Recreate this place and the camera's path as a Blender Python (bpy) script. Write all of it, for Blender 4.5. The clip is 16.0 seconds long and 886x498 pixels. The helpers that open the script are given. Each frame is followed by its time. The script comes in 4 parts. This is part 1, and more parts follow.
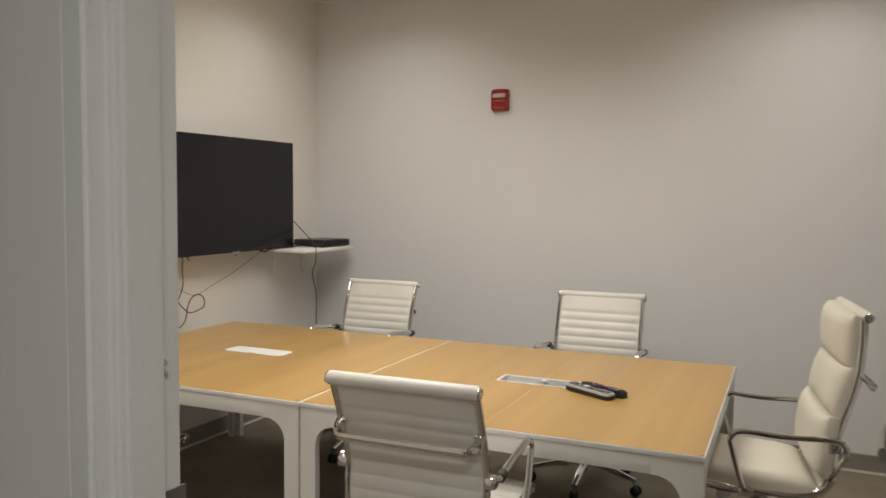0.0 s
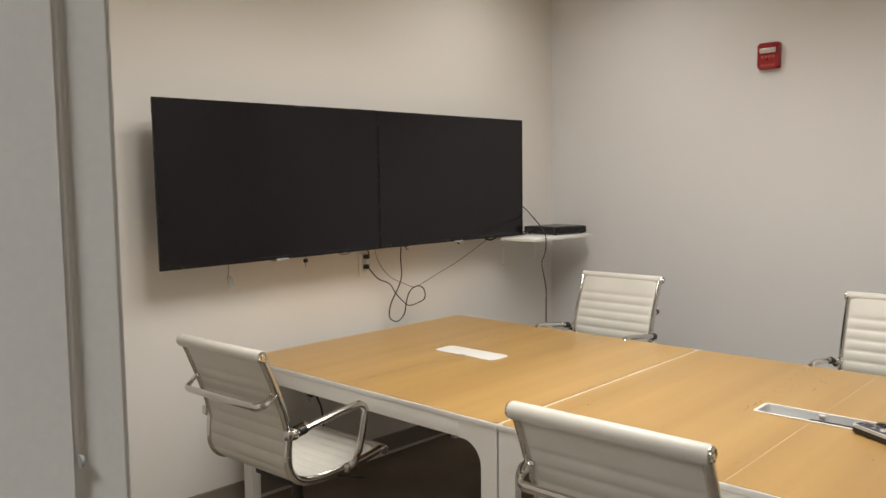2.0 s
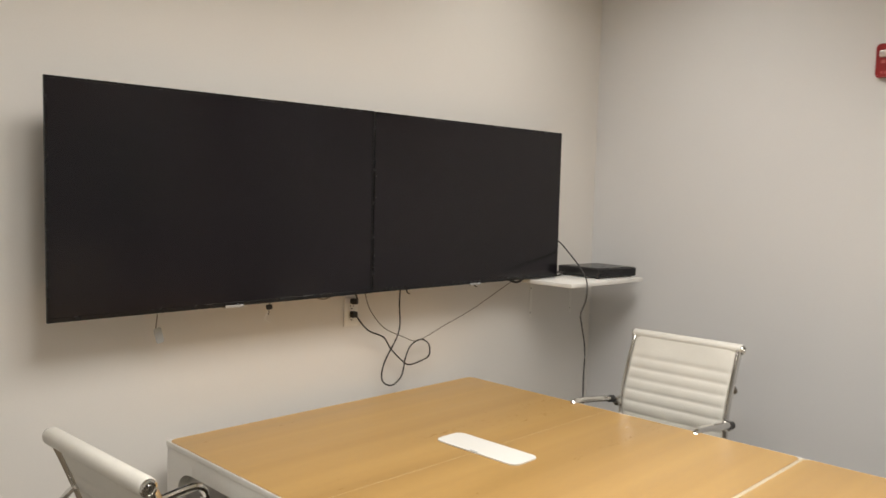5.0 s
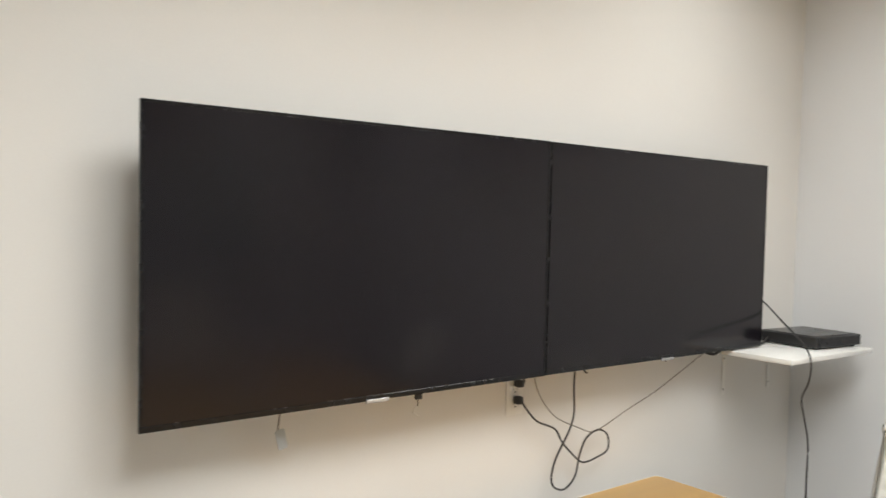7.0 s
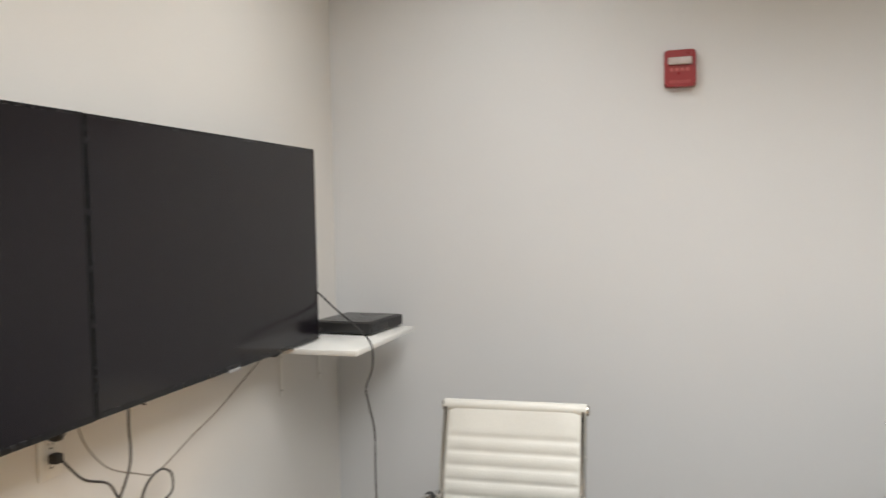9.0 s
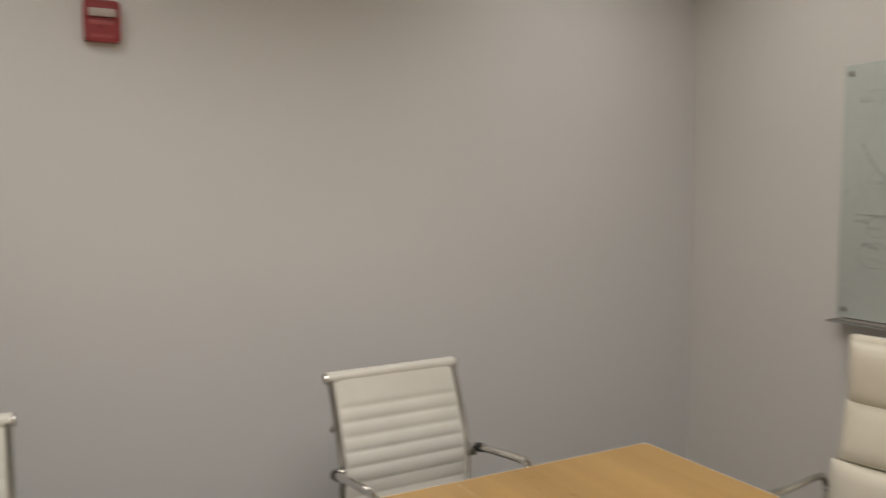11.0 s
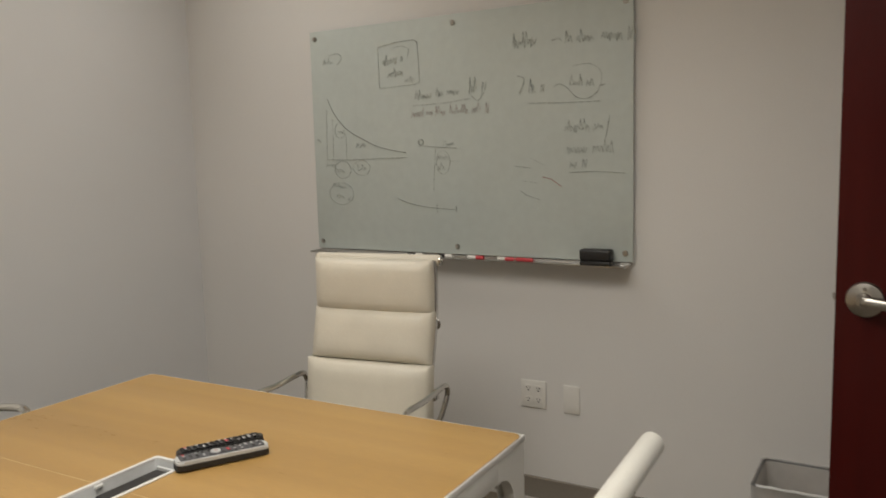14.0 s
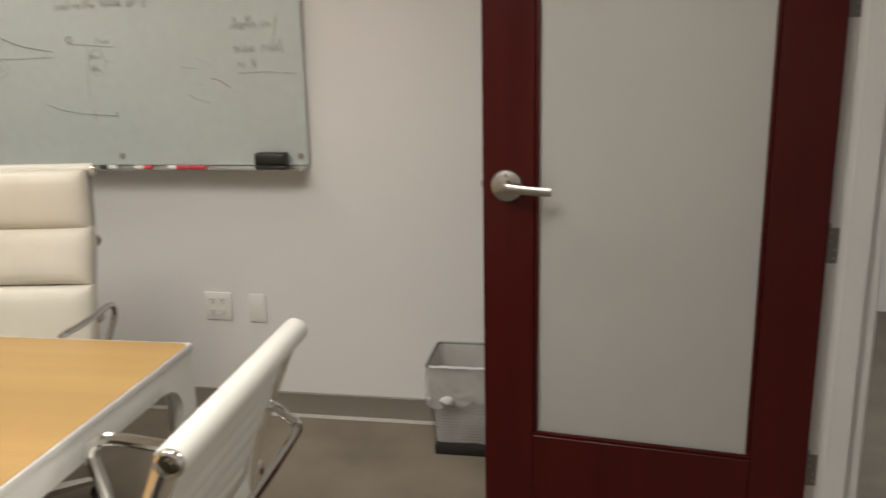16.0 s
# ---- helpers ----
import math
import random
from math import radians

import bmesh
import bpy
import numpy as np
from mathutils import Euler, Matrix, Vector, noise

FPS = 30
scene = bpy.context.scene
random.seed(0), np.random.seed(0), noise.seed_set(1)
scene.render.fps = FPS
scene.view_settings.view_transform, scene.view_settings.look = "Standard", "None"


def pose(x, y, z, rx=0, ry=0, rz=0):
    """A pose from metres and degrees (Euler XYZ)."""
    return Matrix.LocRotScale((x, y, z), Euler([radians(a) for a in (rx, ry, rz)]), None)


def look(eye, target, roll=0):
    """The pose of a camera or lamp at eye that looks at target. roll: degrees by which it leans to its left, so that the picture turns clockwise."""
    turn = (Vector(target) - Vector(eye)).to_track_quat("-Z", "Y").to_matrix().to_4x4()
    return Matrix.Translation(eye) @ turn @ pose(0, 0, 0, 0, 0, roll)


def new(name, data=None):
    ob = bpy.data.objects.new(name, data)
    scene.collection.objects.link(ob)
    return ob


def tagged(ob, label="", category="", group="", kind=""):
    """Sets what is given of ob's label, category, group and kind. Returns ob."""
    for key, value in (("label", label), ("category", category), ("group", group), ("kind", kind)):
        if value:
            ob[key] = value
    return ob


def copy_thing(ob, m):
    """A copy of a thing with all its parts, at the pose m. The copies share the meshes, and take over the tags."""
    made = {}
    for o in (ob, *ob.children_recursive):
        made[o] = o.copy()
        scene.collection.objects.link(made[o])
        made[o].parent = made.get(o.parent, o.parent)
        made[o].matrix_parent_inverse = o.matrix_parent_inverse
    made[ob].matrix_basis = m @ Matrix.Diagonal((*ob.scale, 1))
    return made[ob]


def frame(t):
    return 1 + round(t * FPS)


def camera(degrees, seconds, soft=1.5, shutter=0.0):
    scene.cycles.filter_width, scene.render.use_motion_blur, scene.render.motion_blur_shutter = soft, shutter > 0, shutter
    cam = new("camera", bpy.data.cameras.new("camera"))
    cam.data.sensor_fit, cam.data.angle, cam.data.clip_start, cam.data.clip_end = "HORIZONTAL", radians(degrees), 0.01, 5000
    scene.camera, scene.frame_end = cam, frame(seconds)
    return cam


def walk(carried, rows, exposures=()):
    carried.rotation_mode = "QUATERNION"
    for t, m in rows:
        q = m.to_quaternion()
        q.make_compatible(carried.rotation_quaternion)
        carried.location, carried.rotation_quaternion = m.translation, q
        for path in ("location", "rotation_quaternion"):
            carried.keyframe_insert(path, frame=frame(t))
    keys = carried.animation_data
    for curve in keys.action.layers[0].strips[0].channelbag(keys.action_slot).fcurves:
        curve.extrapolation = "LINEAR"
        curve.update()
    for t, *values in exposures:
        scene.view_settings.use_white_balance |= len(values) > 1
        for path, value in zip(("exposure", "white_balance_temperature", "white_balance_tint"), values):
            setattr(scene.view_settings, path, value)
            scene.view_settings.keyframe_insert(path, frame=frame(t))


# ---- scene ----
cam = camera(58.8, 16.0, 1.5, 0.4)
PATH = [
    (0, (3.451, -5.048, 1.547), (2.6, -3.243, 1.418), 0.6),
    (0.5, (3.425, -4.806, 1.534), (2.426, -3.079, 1.387), 0.1),
    (1, (3.392, -4.594, 1.553), (2.207, -2.991, 1.399), -0.1),
    (1.5, (3.355, -4.506, 1.543), (2.025, -3.021, 1.382), -0.5),
    (2, (3.291, -4.463, 1.541), (1.899, -3.037, 1.369), -0.6),
    (2.5, (3.144, -4.401, 1.549), (1.763, -2.964, 1.389), -0.4),
    (3, (3.025, -4.307, 1.578), (1.708, -2.81, 1.423), -0.3),
    (5.5, (2.493, -3.59, 1.584), (0.977, -2.288, 1.48), 2.9),
    (6, (2.355, -3.5, 1.59), (0.708, -2.367, 1.527), 2.7),
    (6.5, (2.14, -3.462, 1.595), (0.441, -2.408, 1.518), 2.6),
    (7, (1.899, -3.452, 1.649), (0.303, -2.248, 1.585), 1.6),
    (7.5, (1.733, -3.408, 1.625), (0.329, -1.986, 1.545), 1.8),
    (8, (1.569, -3.396, 1.638), (0.467, -1.727, 1.615), 1.1),
    (10.5, (1.387, -3.049, 1.661), (1.802, -1.099, 1.509), -0.7),
    (11, (1.297, -3.062, 1.636), (2.193, -1.281, 1.475), -0.3),
    (11.5, (1.326, -3.093, 1.591), (2.536, -1.505, 1.47), -0.3),
    (12, (1.361, -3.175, 1.582), (2.682, -1.679, 1.462), -0.5),
    (12.5, (1.416, -3.228, 1.565), (2.817, -1.808, 1.419), -0.7),
    (13, (1.401, -3.302, 1.549), (2.928, -2.02, 1.392), -1.0),
    (13.5, (1.327, -3.327, 1.525), (2.965, -2.194, 1.344), -1.2),
    (14, (1.243, -3.391, 1.519), (2.947, -2.372, 1.281), -1.5),
    (14.5, (1.2, -3.42, 1.493), (2.947, -2.5, 1.176), -1.6),
    (15, (1.192, -3.451, 1.479), (2.997, -2.672, 1.108), -1.4),
    (15.5, (1.203, -3.487, 1.481), (3.071, -2.895, 1.082), -0.9),
    (16, (1.319, -3.511, 1.456), (3.235, -3.168, 0.996), -1.2),
]
EXPOSURES = [(0, -0.28, 6610, 9.5), (1.5, -0.15, 6570, 9.5), (3, -0.08, 6500, 9.5), (5.5, 0.08, 6440, 9), (6.5, 0.30, 6140, 7), (7.5, 0.52, 5980, 6), (8.2, 0.49, 5960, 6.5), (10.5, -0.56, 6440, 10),
             (12, -0.58, 6640, 9), (14, -0.48, 6620, 8.5), (14.5, -0.36, 6620, 9), (15, -0.30, 6600, 9), (15.5, -0.17, 6500, 9.5), (16, 0.06, 6460, 9.5)]
walk(cam, [(t, look(eye, target, roll)) for t, eye, target, roll in PATH], EXPOSURES)

# ---- world and lights ----
world = bpy.data.worlds.new("world")
scene.world = world
world.use_nodes = True
world.node_tree.nodes["Background"].inputs[0].default_value = (0.6, 0.7, 0.85, 1)
world.node_tree.nodes["Background"].inputs[1].default_value = 0.02

W, D, HGT = 4.285, 4.178, 3.0       # room: x 0..W, y -D..0
# Unseen: room lights placed from wall brightness, the last added for the door frame.
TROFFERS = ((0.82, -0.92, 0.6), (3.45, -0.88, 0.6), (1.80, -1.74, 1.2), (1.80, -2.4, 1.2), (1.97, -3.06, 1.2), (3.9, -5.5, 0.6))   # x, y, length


def area_lamp(x, y, z, sx, sy, power, colour):
    data = bpy.data.lights.new("ceiling_lamp", "AREA")
    data.shape, data.size, data.size_y = "RECTANGLE", sx, sy
    data.energy, data.color = power, colour
    data.spread = radians(146)
    ob = new("ceiling_lamp", data)
    ob.matrix_world = pose(x, y, z)
    return ob


# The hall lamp, 42 W, is added to brighten the door jambs.
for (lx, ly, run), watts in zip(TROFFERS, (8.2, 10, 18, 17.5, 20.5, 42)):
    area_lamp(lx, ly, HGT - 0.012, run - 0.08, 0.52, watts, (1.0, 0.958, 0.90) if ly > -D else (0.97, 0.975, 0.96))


# ---- materials ----
def material(name, base, rough=0.5, metal=0.0, vary=0.06, scale=6.0, fine=60.0, bump=0.1, depth=0.002, stretch=(1, 1, 1),
             rough_vary=0.08, coat=0.0, second=None, spec=0.5):
    """A surface with colour variation at a large and a fine scale, and fine relief."""
    m = bpy.data.materials.new(name)
    m.use_nodes = True
    t = m.node_tree
    n, link = t.nodes, t.links.new
    b = n["Principled BSDF"]
    co = n.new("ShaderNodeTexCoord")
    mp = n.new("ShaderNodeMapping")
    mp.inputs["Scale"].default_value = stretch
    link(co.outputs["Object"], mp.inputs["Vector"])
    big, small = n.new("ShaderNodeTexNoise"), n.new("ShaderNodeTexNoise")
    big.inputs["Scale"].default_value, big.inputs["Detail"].default_value = scale, 4
    small.inputs["Scale"].default_value, small.inputs["Detail"].default_value = fine, 6
    link(mp.outputs[0], big.inputs["Vector"]), link(mp.outputs[0], small.inputs["Vector"])
    mixed = n.new("ShaderNodeMath")
    mixed.operation = "MULTIPLY_ADD"
    mixed.inputs[1].default_value = 0.4
    link(small.outputs[0], mixed.inputs[0])
    half = n.new("ShaderNodeMath")
    half.operation = "MULTIPLY"
    half.inputs[1].default_value = 0.6
    link(big.outputs[0], half.inputs[0]), link(half.outputs[0], mixed.inputs[2])
    ramp = n.new("ShaderNodeValToRGB")
    lo = [c * (1 - 2.2 * vary) for c in base]
    hi = [min(1, c * (1 + 2.2 * vary)) for c in (second or base)]
    ramp.color_ramp.elements[0].position, ramp.color_ramp.elements[1].position = 0.3, 0.7
    ramp.color_ramp.elements[0].color, ramp.color_ramp.elements[1].color = (*lo, 1), (*hi, 1)
    link(mixed.outputs[0], ramp.inputs[0]), link(ramp.outputs[0], b.inputs["Base Color"])
    rr = n.new("ShaderNodeMapRange")
    rr.inputs["To Min"].default_value, rr.inputs["To Max"].default_value = max(0.02, rough - rough_vary), min(1, rough + rough_vary)
    rr.inputs["From Min"].default_value, rr.inputs["From Max"].default_value = 0.3, 0.7
    link(mixed.outputs[0], rr.inputs["Value"]), link(rr.outputs[0], b.inputs["Roughness"])
    b.inputs["Metallic"].default_value = metal
    b.inputs["Specular IOR Level"].default_value = spec
    b.inputs["Coat Weight"].default_value = coat
    if bump:
        bp = n.new("ShaderNodeBump")
        bp.inputs["Strength"].default_value, bp.inputs["Distance"].default_value = bump, depth
        link(small.outputs[0], bp.inputs["Height"]), link(bp.outputs[0], b.inputs["Normal"])
    return m


def bsdf(m):
    return m.node_tree.nodes["Principled BSDF"]


def emitter(name, colour, strength):
    m = material(name, colour, 0.4, vary=0.01)
    bsdf(m).inputs["Emission Color"].default_value = (*colour, 1)
    bsdf(m).inputs["Emission Strength"].default_value = strength
    return m


M_WALL = material("wall_paint", (0.72, 0.695, 0.66), 0.55, vary=0.012, scale=1.3, fine=180, bump=0.12, depth=0.0012)
# North is toned neutral, east between that and the warmer west.
M_WALL_GREY = material("north_wall_tone", (0.695, 0.695, 0.70), 0.55, vary=0.012, scale=1.3, fine=180, bump=0.12, depth=0.0012)
M_WALL_EAST = material("east_wall_tone", (0.71, 0.695, 0.675), 0.55, vary=0.012, scale=1.3, fine=180, bump=0.12, depth=0.0012)
M_CEIL = material("ceiling_tile", (0.80, 0.785, 0.75), 0.9, vary=0.03, scale=3, fine=160, bump=0.5, depth=0.004)
M_GRID = material("ceiling_grid", (0.78, 0.78, 0.76), 0.4, vary=0.01)
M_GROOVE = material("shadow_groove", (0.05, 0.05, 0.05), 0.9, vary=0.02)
M_CARPET = material("carpet", (0.205, 0.172, 0.128), 0.95, vary=0.10, scale=3.5, fine=420, bump=0.9, depth=0.006, second=(0.245, 0.206, 0.156))
M_HALL = material("hall_carpet", (0.16, 0.135, 0.105), 0.95, vary=0.12, scale=5, fine=380, bump=0.9, depth=0.006)
M_BASE = material("vinyl_base", (0.21, 0.185, 0.155), 0.5, vary=0.05, scale=2, fine=90, bump=0.08)
M_EDGE = material("pale_edge_band", (0.74, 0.66, 0.50), 0.45, vary=0.03, scale=8)
M_SEAM = material("pale_wood_edge", (0.56, 0.42, 0.23), 0.45, vary=0.04, scale=8)
M_STRIP = material("pale_foot_line", (0.55, 0.53, 0.49), 0.6, vary=0.08, scale=4)
M_FRAME = material("door_frame_paint", (0.69, 0.68, 0.655), 0.42, vary=0.025, scale=2.5, fine=120, bump=0.12, depth=0.0015)
M_WHITE = material("white_lacquer", (0.74, 0.73, 0.70), 0.38, vary=0.02, scale=4, fine=150, bump=0.06)
M_PLATE = material("white_plastic", (0.76, 0.74, 0.70), 0.35, vary=0.01, scale=9)
M_LEATHER = material("white_leather", (0.62, 0.605, 0.56), 0.42, vary=0.03, scale=7, fine=260, bump=0.28, depth=0.0015, spec=0.4)
M_CREAM = material("cream_leather", (0.64, 0.60, 0.51), 0.40, vary=0.035, scale=6, fine=240, bump=0.28, depth=0.0015, spec=0.4)
M_CHROME = material("chrome", (0.66, 0.645, 0.62), 0.12, 1.0, vary=0.02, scale=12, bump=0, rough_vary=0.04)
M_STEEL = material("brushed_steel", (0.41, 0.39, 0.36), 0.34, 1.0, vary=0.04, scale=30, fine=400, bump=0.05, rough_vary=0.06)
M_HINGE = material("dull_steel", (0.26, 0.25, 0.235), 0.42, 0.9, vary=0.05, scale=30, fine=300, bump=0.05)
M_BLACK = material("black_plastic", (0.018, 0.017, 0.017), 0.45, vary=0.12, scale=15, fine=300, bump=0.1)
M_BEZEL = material("tv_bezel", (0.006, 0.006, 0.007), 0.25, vary=0.05, scale=10, bump=0, spec=0.3)
M_SCREEN = material("tv_screen", (0.0058, 0.0044, 0.0068), 0.15, vary=0.06, scale=2.0, fine=40, bump=0, rough_vary=0.03, spec=0.34)
M_SHELL = material("screen_back_plastic", (0.008, 0.008, 0.009), 0.6, vary=0.1, scale=12, bump=0.05, spec=0.2)
M_LOGO = material("grey_mark", (0.45, 0.45, 0.46), 0.3, 0.6, vary=0.02)
M_CABLE = material("black_cable", (0.030, 0.027, 0.025), 0.5, vary=0.1, scale=20)
M_GREYCABLE = material("grey_cable", (0.20, 0.175, 0.145), 0.5, vary=0.1, scale=20)
M_GREY = material("grey_plastic", (0.36, 0.37, 0.37), 0.45, vary=0.03, scale=9, bump=0.05)
M_TRAY = material("pale_grey_plastic", (0.52, 0.53, 0.53), 0.42, vary=0.03, scale=9, bump=0.05)
M_PINK = material("worn_red_print", (0.50, 0.12, 0.11), 0.4, vary=0.1, scale=60)
M_RED = material("red_plastic", (0.27, 0.014, 0.017), 0.32, vary=0.05, scale=18, bump=0.05)
M_REDINK = material("red_marker_plastic", (0.55, 0.05, 0.06), 0.4, vary=0.03)
M_INK = material("marker_ink", (0.30, 0.325, 0.305), 0.6, vary=0.25, scale=60)
M_FAINT = material("faint_ink", (0.395, 0.43, 0.41), 0.6, vary=0.2, scale=60)
M_REDFAINT = material("faint_red_ink", (0.42, 0.36, 0.34), 0.6, vary=0.2, scale=60)
M_REDMARK = material("red_ink", (0.42, 0.20, 0.17), 0.6, vary=0.2, scale=60)
M_BOARD = material("green_tinted_glass", (0.525, 0.57, 0.545), 0.42, vary=0.03, scale=1.6, fine=25, bump=0, rough_vary=0.06, spec=0.28)
M_ALU = material("anodised_aluminium", (0.50, 0.49, 0.47), 0.32, 1.0, vary=0.03, scale=20, bump=0.03)
M_MAHOGANY = material("red_stained_wood", (0.046, 0.0036, 0.0031), 0.36, vary=0.06, scale=3, fine=55, bump=0.12, depth=0.001,
                      stretch=(6, 6, 0.5), spec=0.22, second=(0.055, 0.0044, 0.0037))
M_MESHBIN = material("dark_wire", (0.15, 0.15, 0.15), 0.4, 0.6, vary=0.05)
M_LENS = emitter("lamp_lens", (1.0, 0.93, 0.82), 1.6)


def wood_top():
    """Pale beech veneer: broad bands of differing tone and a fine grain, both along y."""
    m = material("beech_veneer", (0.400, 0.242, 0.081), 0.33, vary=0.03, scale=1.0, fine=42, bump=0.05, depth=0.0006,
                 stretch=(5.0, 0.55, 1), second=(0.455, 0.286, 0.104), spec=0.42)
    t = m.node_tree
    n, link = t.nodes, t.links.new
    co, mp = n.new("ShaderNodeTexCoord"), n.new("ShaderNodeMapping")
    mp.inputs["Scale"].default_value = (3.3, 0.06, 1)
    band = n.new("ShaderNodeTexNoise")
    band.inputs["Scale"].default_value, band.inputs["Detail"].default_value = 2.0, 2
    link(co.outputs["Object"], mp.inputs["Vector"]), link(mp.outputs[0], band.inputs["Vector"])
    ramp = n.new("ShaderNodeValToRGB")
    ramp.color_ramp.elements[0].position, ramp.color_ramp.elements[1].position = 0.36, 0.62
    ramp.color_ramp.elements[0].color, ramp.color_ramp.elements[1].color = (0.90, 0.88, 0.85, 1), (1.04, 1.04, 1.04, 1)
    mul = n.new("ShaderNodeMix")
    mul.data_type, mul.blend_type = "RGBA", "MULTIPLY"
    mul.inputs["Factor"].default_value = 1.0
    old = bsdf(m).inputs["Base Color"].links[0].from_socket
    link(band.outputs[0], ramp.inputs[0])
    link(old, mul.inputs["A"]), link(ramp.outputs[0], mul.inputs["B"])
    link(mul.outputs["Result"], bsdf(m).inputs["Base Color"])
    return m


M_WOOD = wood_top()


def clear(name, base, rough, trans, ior=1.45, alpha=1.0, vary=0.06):
    m = material(name, base, rough, vary=vary, scale=1.8, fine=14, bump=0)
    b = bsdf(m)
    b.inputs["Transmission Weight"].default_value = trans
    b.inputs["IOR"].default_value = ior
    b.inputs["Alpha"].default_value = alpha
    return m


M_FROST = clear("frosted_glass", (0.63, 0.63, 0.60), 0.55, 0.5, vary=0.012)
bsdf(M_FROST).inputs["Coat Weight"].default_value = 0.8
bsdf(M_FROST).inputs["Coat Roughness"].default_value = 0.06
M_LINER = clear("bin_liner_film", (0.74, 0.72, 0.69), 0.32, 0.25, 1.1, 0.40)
# Same film inside the basket, its shade put into a darker colour.
M_INNER = clear("bin_liner_inside_shaded", (0.60, 0.575, 0.545), 0.4, 0.2, 1.1, 0.85)


# ---- mesh helpers ----
def part(name, bm, mat, parent=None, label="", sharp=0.6):
    """Link a bmesh as one mesh object, under a thing or part."""
    bmesh.ops.recalc_face_normals(bm, faces=bm.faces)
    for f in bm.faces:
        f.smooth = True
    for e in bm.edges:
        if len(e.link_faces) == 2 and e.calc_face_angle(0) > sharp:
            e.smooth = False
    me = bpy.data.meshes.new(name)
    bm.to_mesh(me)
    bm.free()
    me.materials.append(mat)
    ob = new(name, me)
    if parent is not None:
        ob.parent = parent
    if label:
        ob["label"] = label
    return ob


def thing(name, m, label, category, group=""):
    ob = new(name)
    ob.empty_display_size = 0.1
    ob.matrix_basis = m
    return tagged(ob, label, category, group)


def box(bm, lo, hi, bevel=0.0, seg=2):
    made = bmesh.ops.create_cube(bm, size=1)["verts"]
    for v in made:
        v.co = Vector([(a + b) / 2 + c * (b - a) for a, b, c in zip(lo, hi, v.co)])
    if bevel:
        edges = list({e for v in made for e in v.link_edges})
        bmesh.ops.bevel(bm, geom=edges, offset=bevel, segments=seg, profile=0.5, affect="EDGES")
    return bm


def boxed(lo, hi, bevel=0.0, seg=2):
    return box(bmesh.new(), lo, hi, bevel, seg)


def prism(bm, outline, axis, a, b):
    """A closed outline of 2D points, given thickness from a to b along an axis."""
    def put(p, c):
        q = list(p)
        q.insert("xyz".index(axis), c)
        return bm.verts.new(q)
    low, high = [put(p, a) for p in outline], [put(p, b) for p in outline]
    bm.faces.new(low), bm.faces.new(high[::-1])
    for i in range(len(outline)):
        j = (i + 1) % len(outline)
        bm.faces.new((low[i], low[j], high[j], high[i]))
    return bm


def rounded(x0, y0, x1, y1, r, seg=6):
    """The outline of a rectangle with rounded corners."""
    pts = []
    for cx, cy, a in ((x1 - r, y1 - r, 0), (x0 + r, y1 - r, 90), (x0 + r, y0 + r, 180), (x1 - r, y0 + r, 270)):
        for k in range(seg + 1):
            w = radians(a + 90 * k / seg)
            pts.append((cx + r * math.cos(w), cy + r * math.sin(w)))
    return pts


def curve_through(points, steps=6, closed=False):
    """A smooth line through the points (Catmull-Rom)."""
    p = [Vector(q) for q in points]
    out, n = [], len(p)
    for i in range(n if closed else n - 1):
        a, b, c, d = (p[(i + k) % n] if closed else p[min(max(i + k, 0), n - 1)] for k in (-1, 0, 1, 2))
        for s in range(steps):
            u = s / steps
            out.append(0.5 * (2 * b + (c - a) * u + (2 * a - 5 * b + 4 * c - d) * u * u + (3 * b - a - 3 * c + d) * u ** 3))
    if not closed:
        out.append(p[-1])
    return out


def tube(bm, line, radius, sides=8, flat=1.0, closed=False, up=(0, 0, 1)):
    """Sweep a round (or flattened) section along a line."""
    line = [Vector(q) for q in line]
    rings, n = [], len(line)
    for i, q in enumerate(line):
        before = line[(i - 1) % n] if closed or i else q
        after = line[(i + 1) % n] if closed or i < n - 1 else q
        way = (after - before).normalized()
        side = way.cross(Vector(up))
        if side.length < 1e-3:
            side = way.cross(Vector((1, 0, 0.01)))
        side.normalize()
        top = side.cross(way)
        r = radius(i / (n - 1)) if callable(radius) else radius
        rings.append([bm.verts.new(q + side * r * math.cos(2 * math.pi * k / sides) + top * r * flat * math.sin(2 * math.pi * k / sides))
                      for k in range(sides)])
    for i in range(n if closed else n - 1):
        a, b = rings[i], rings[(i + 1) % n]
        for k in range(sides):
            bm.faces.new((a[k], a[(k + 1) % sides], b[(k + 1) % sides], b[k]))
    if not closed:
        bm.faces.new(rings[0][::-1]), bm.faces.new(rings[-1])
    return bm


def lathe(bm, profile, m=Matrix(), sides=20):
    """Turn a profile of (radius, height) about z, placed by m."""
    rings = []
    for r, z in profile:
        rings.append([bm.verts.new(m @ Vector((max(r, 1e-4) * math.cos(2 * math.pi * k / sides), max(r, 1e-4) * math.sin(2 * math.pi * k / sides), z)))
                      for k in range(sides)])
    for a, b in zip(rings, rings[1:]):
        for k in range(sides):
            bm.faces.new((a[k], a[(k + 1) % sides], b[(k + 1) % sides], b[k]))
    bm.faces.new(rings[0][::-1]), bm.faces.new(rings[-1])
    return bm


def structure(name, bm, mat, label, category):
    ob = part(name, bm, mat)
    return tagged(ob, label, category, kind="structure")


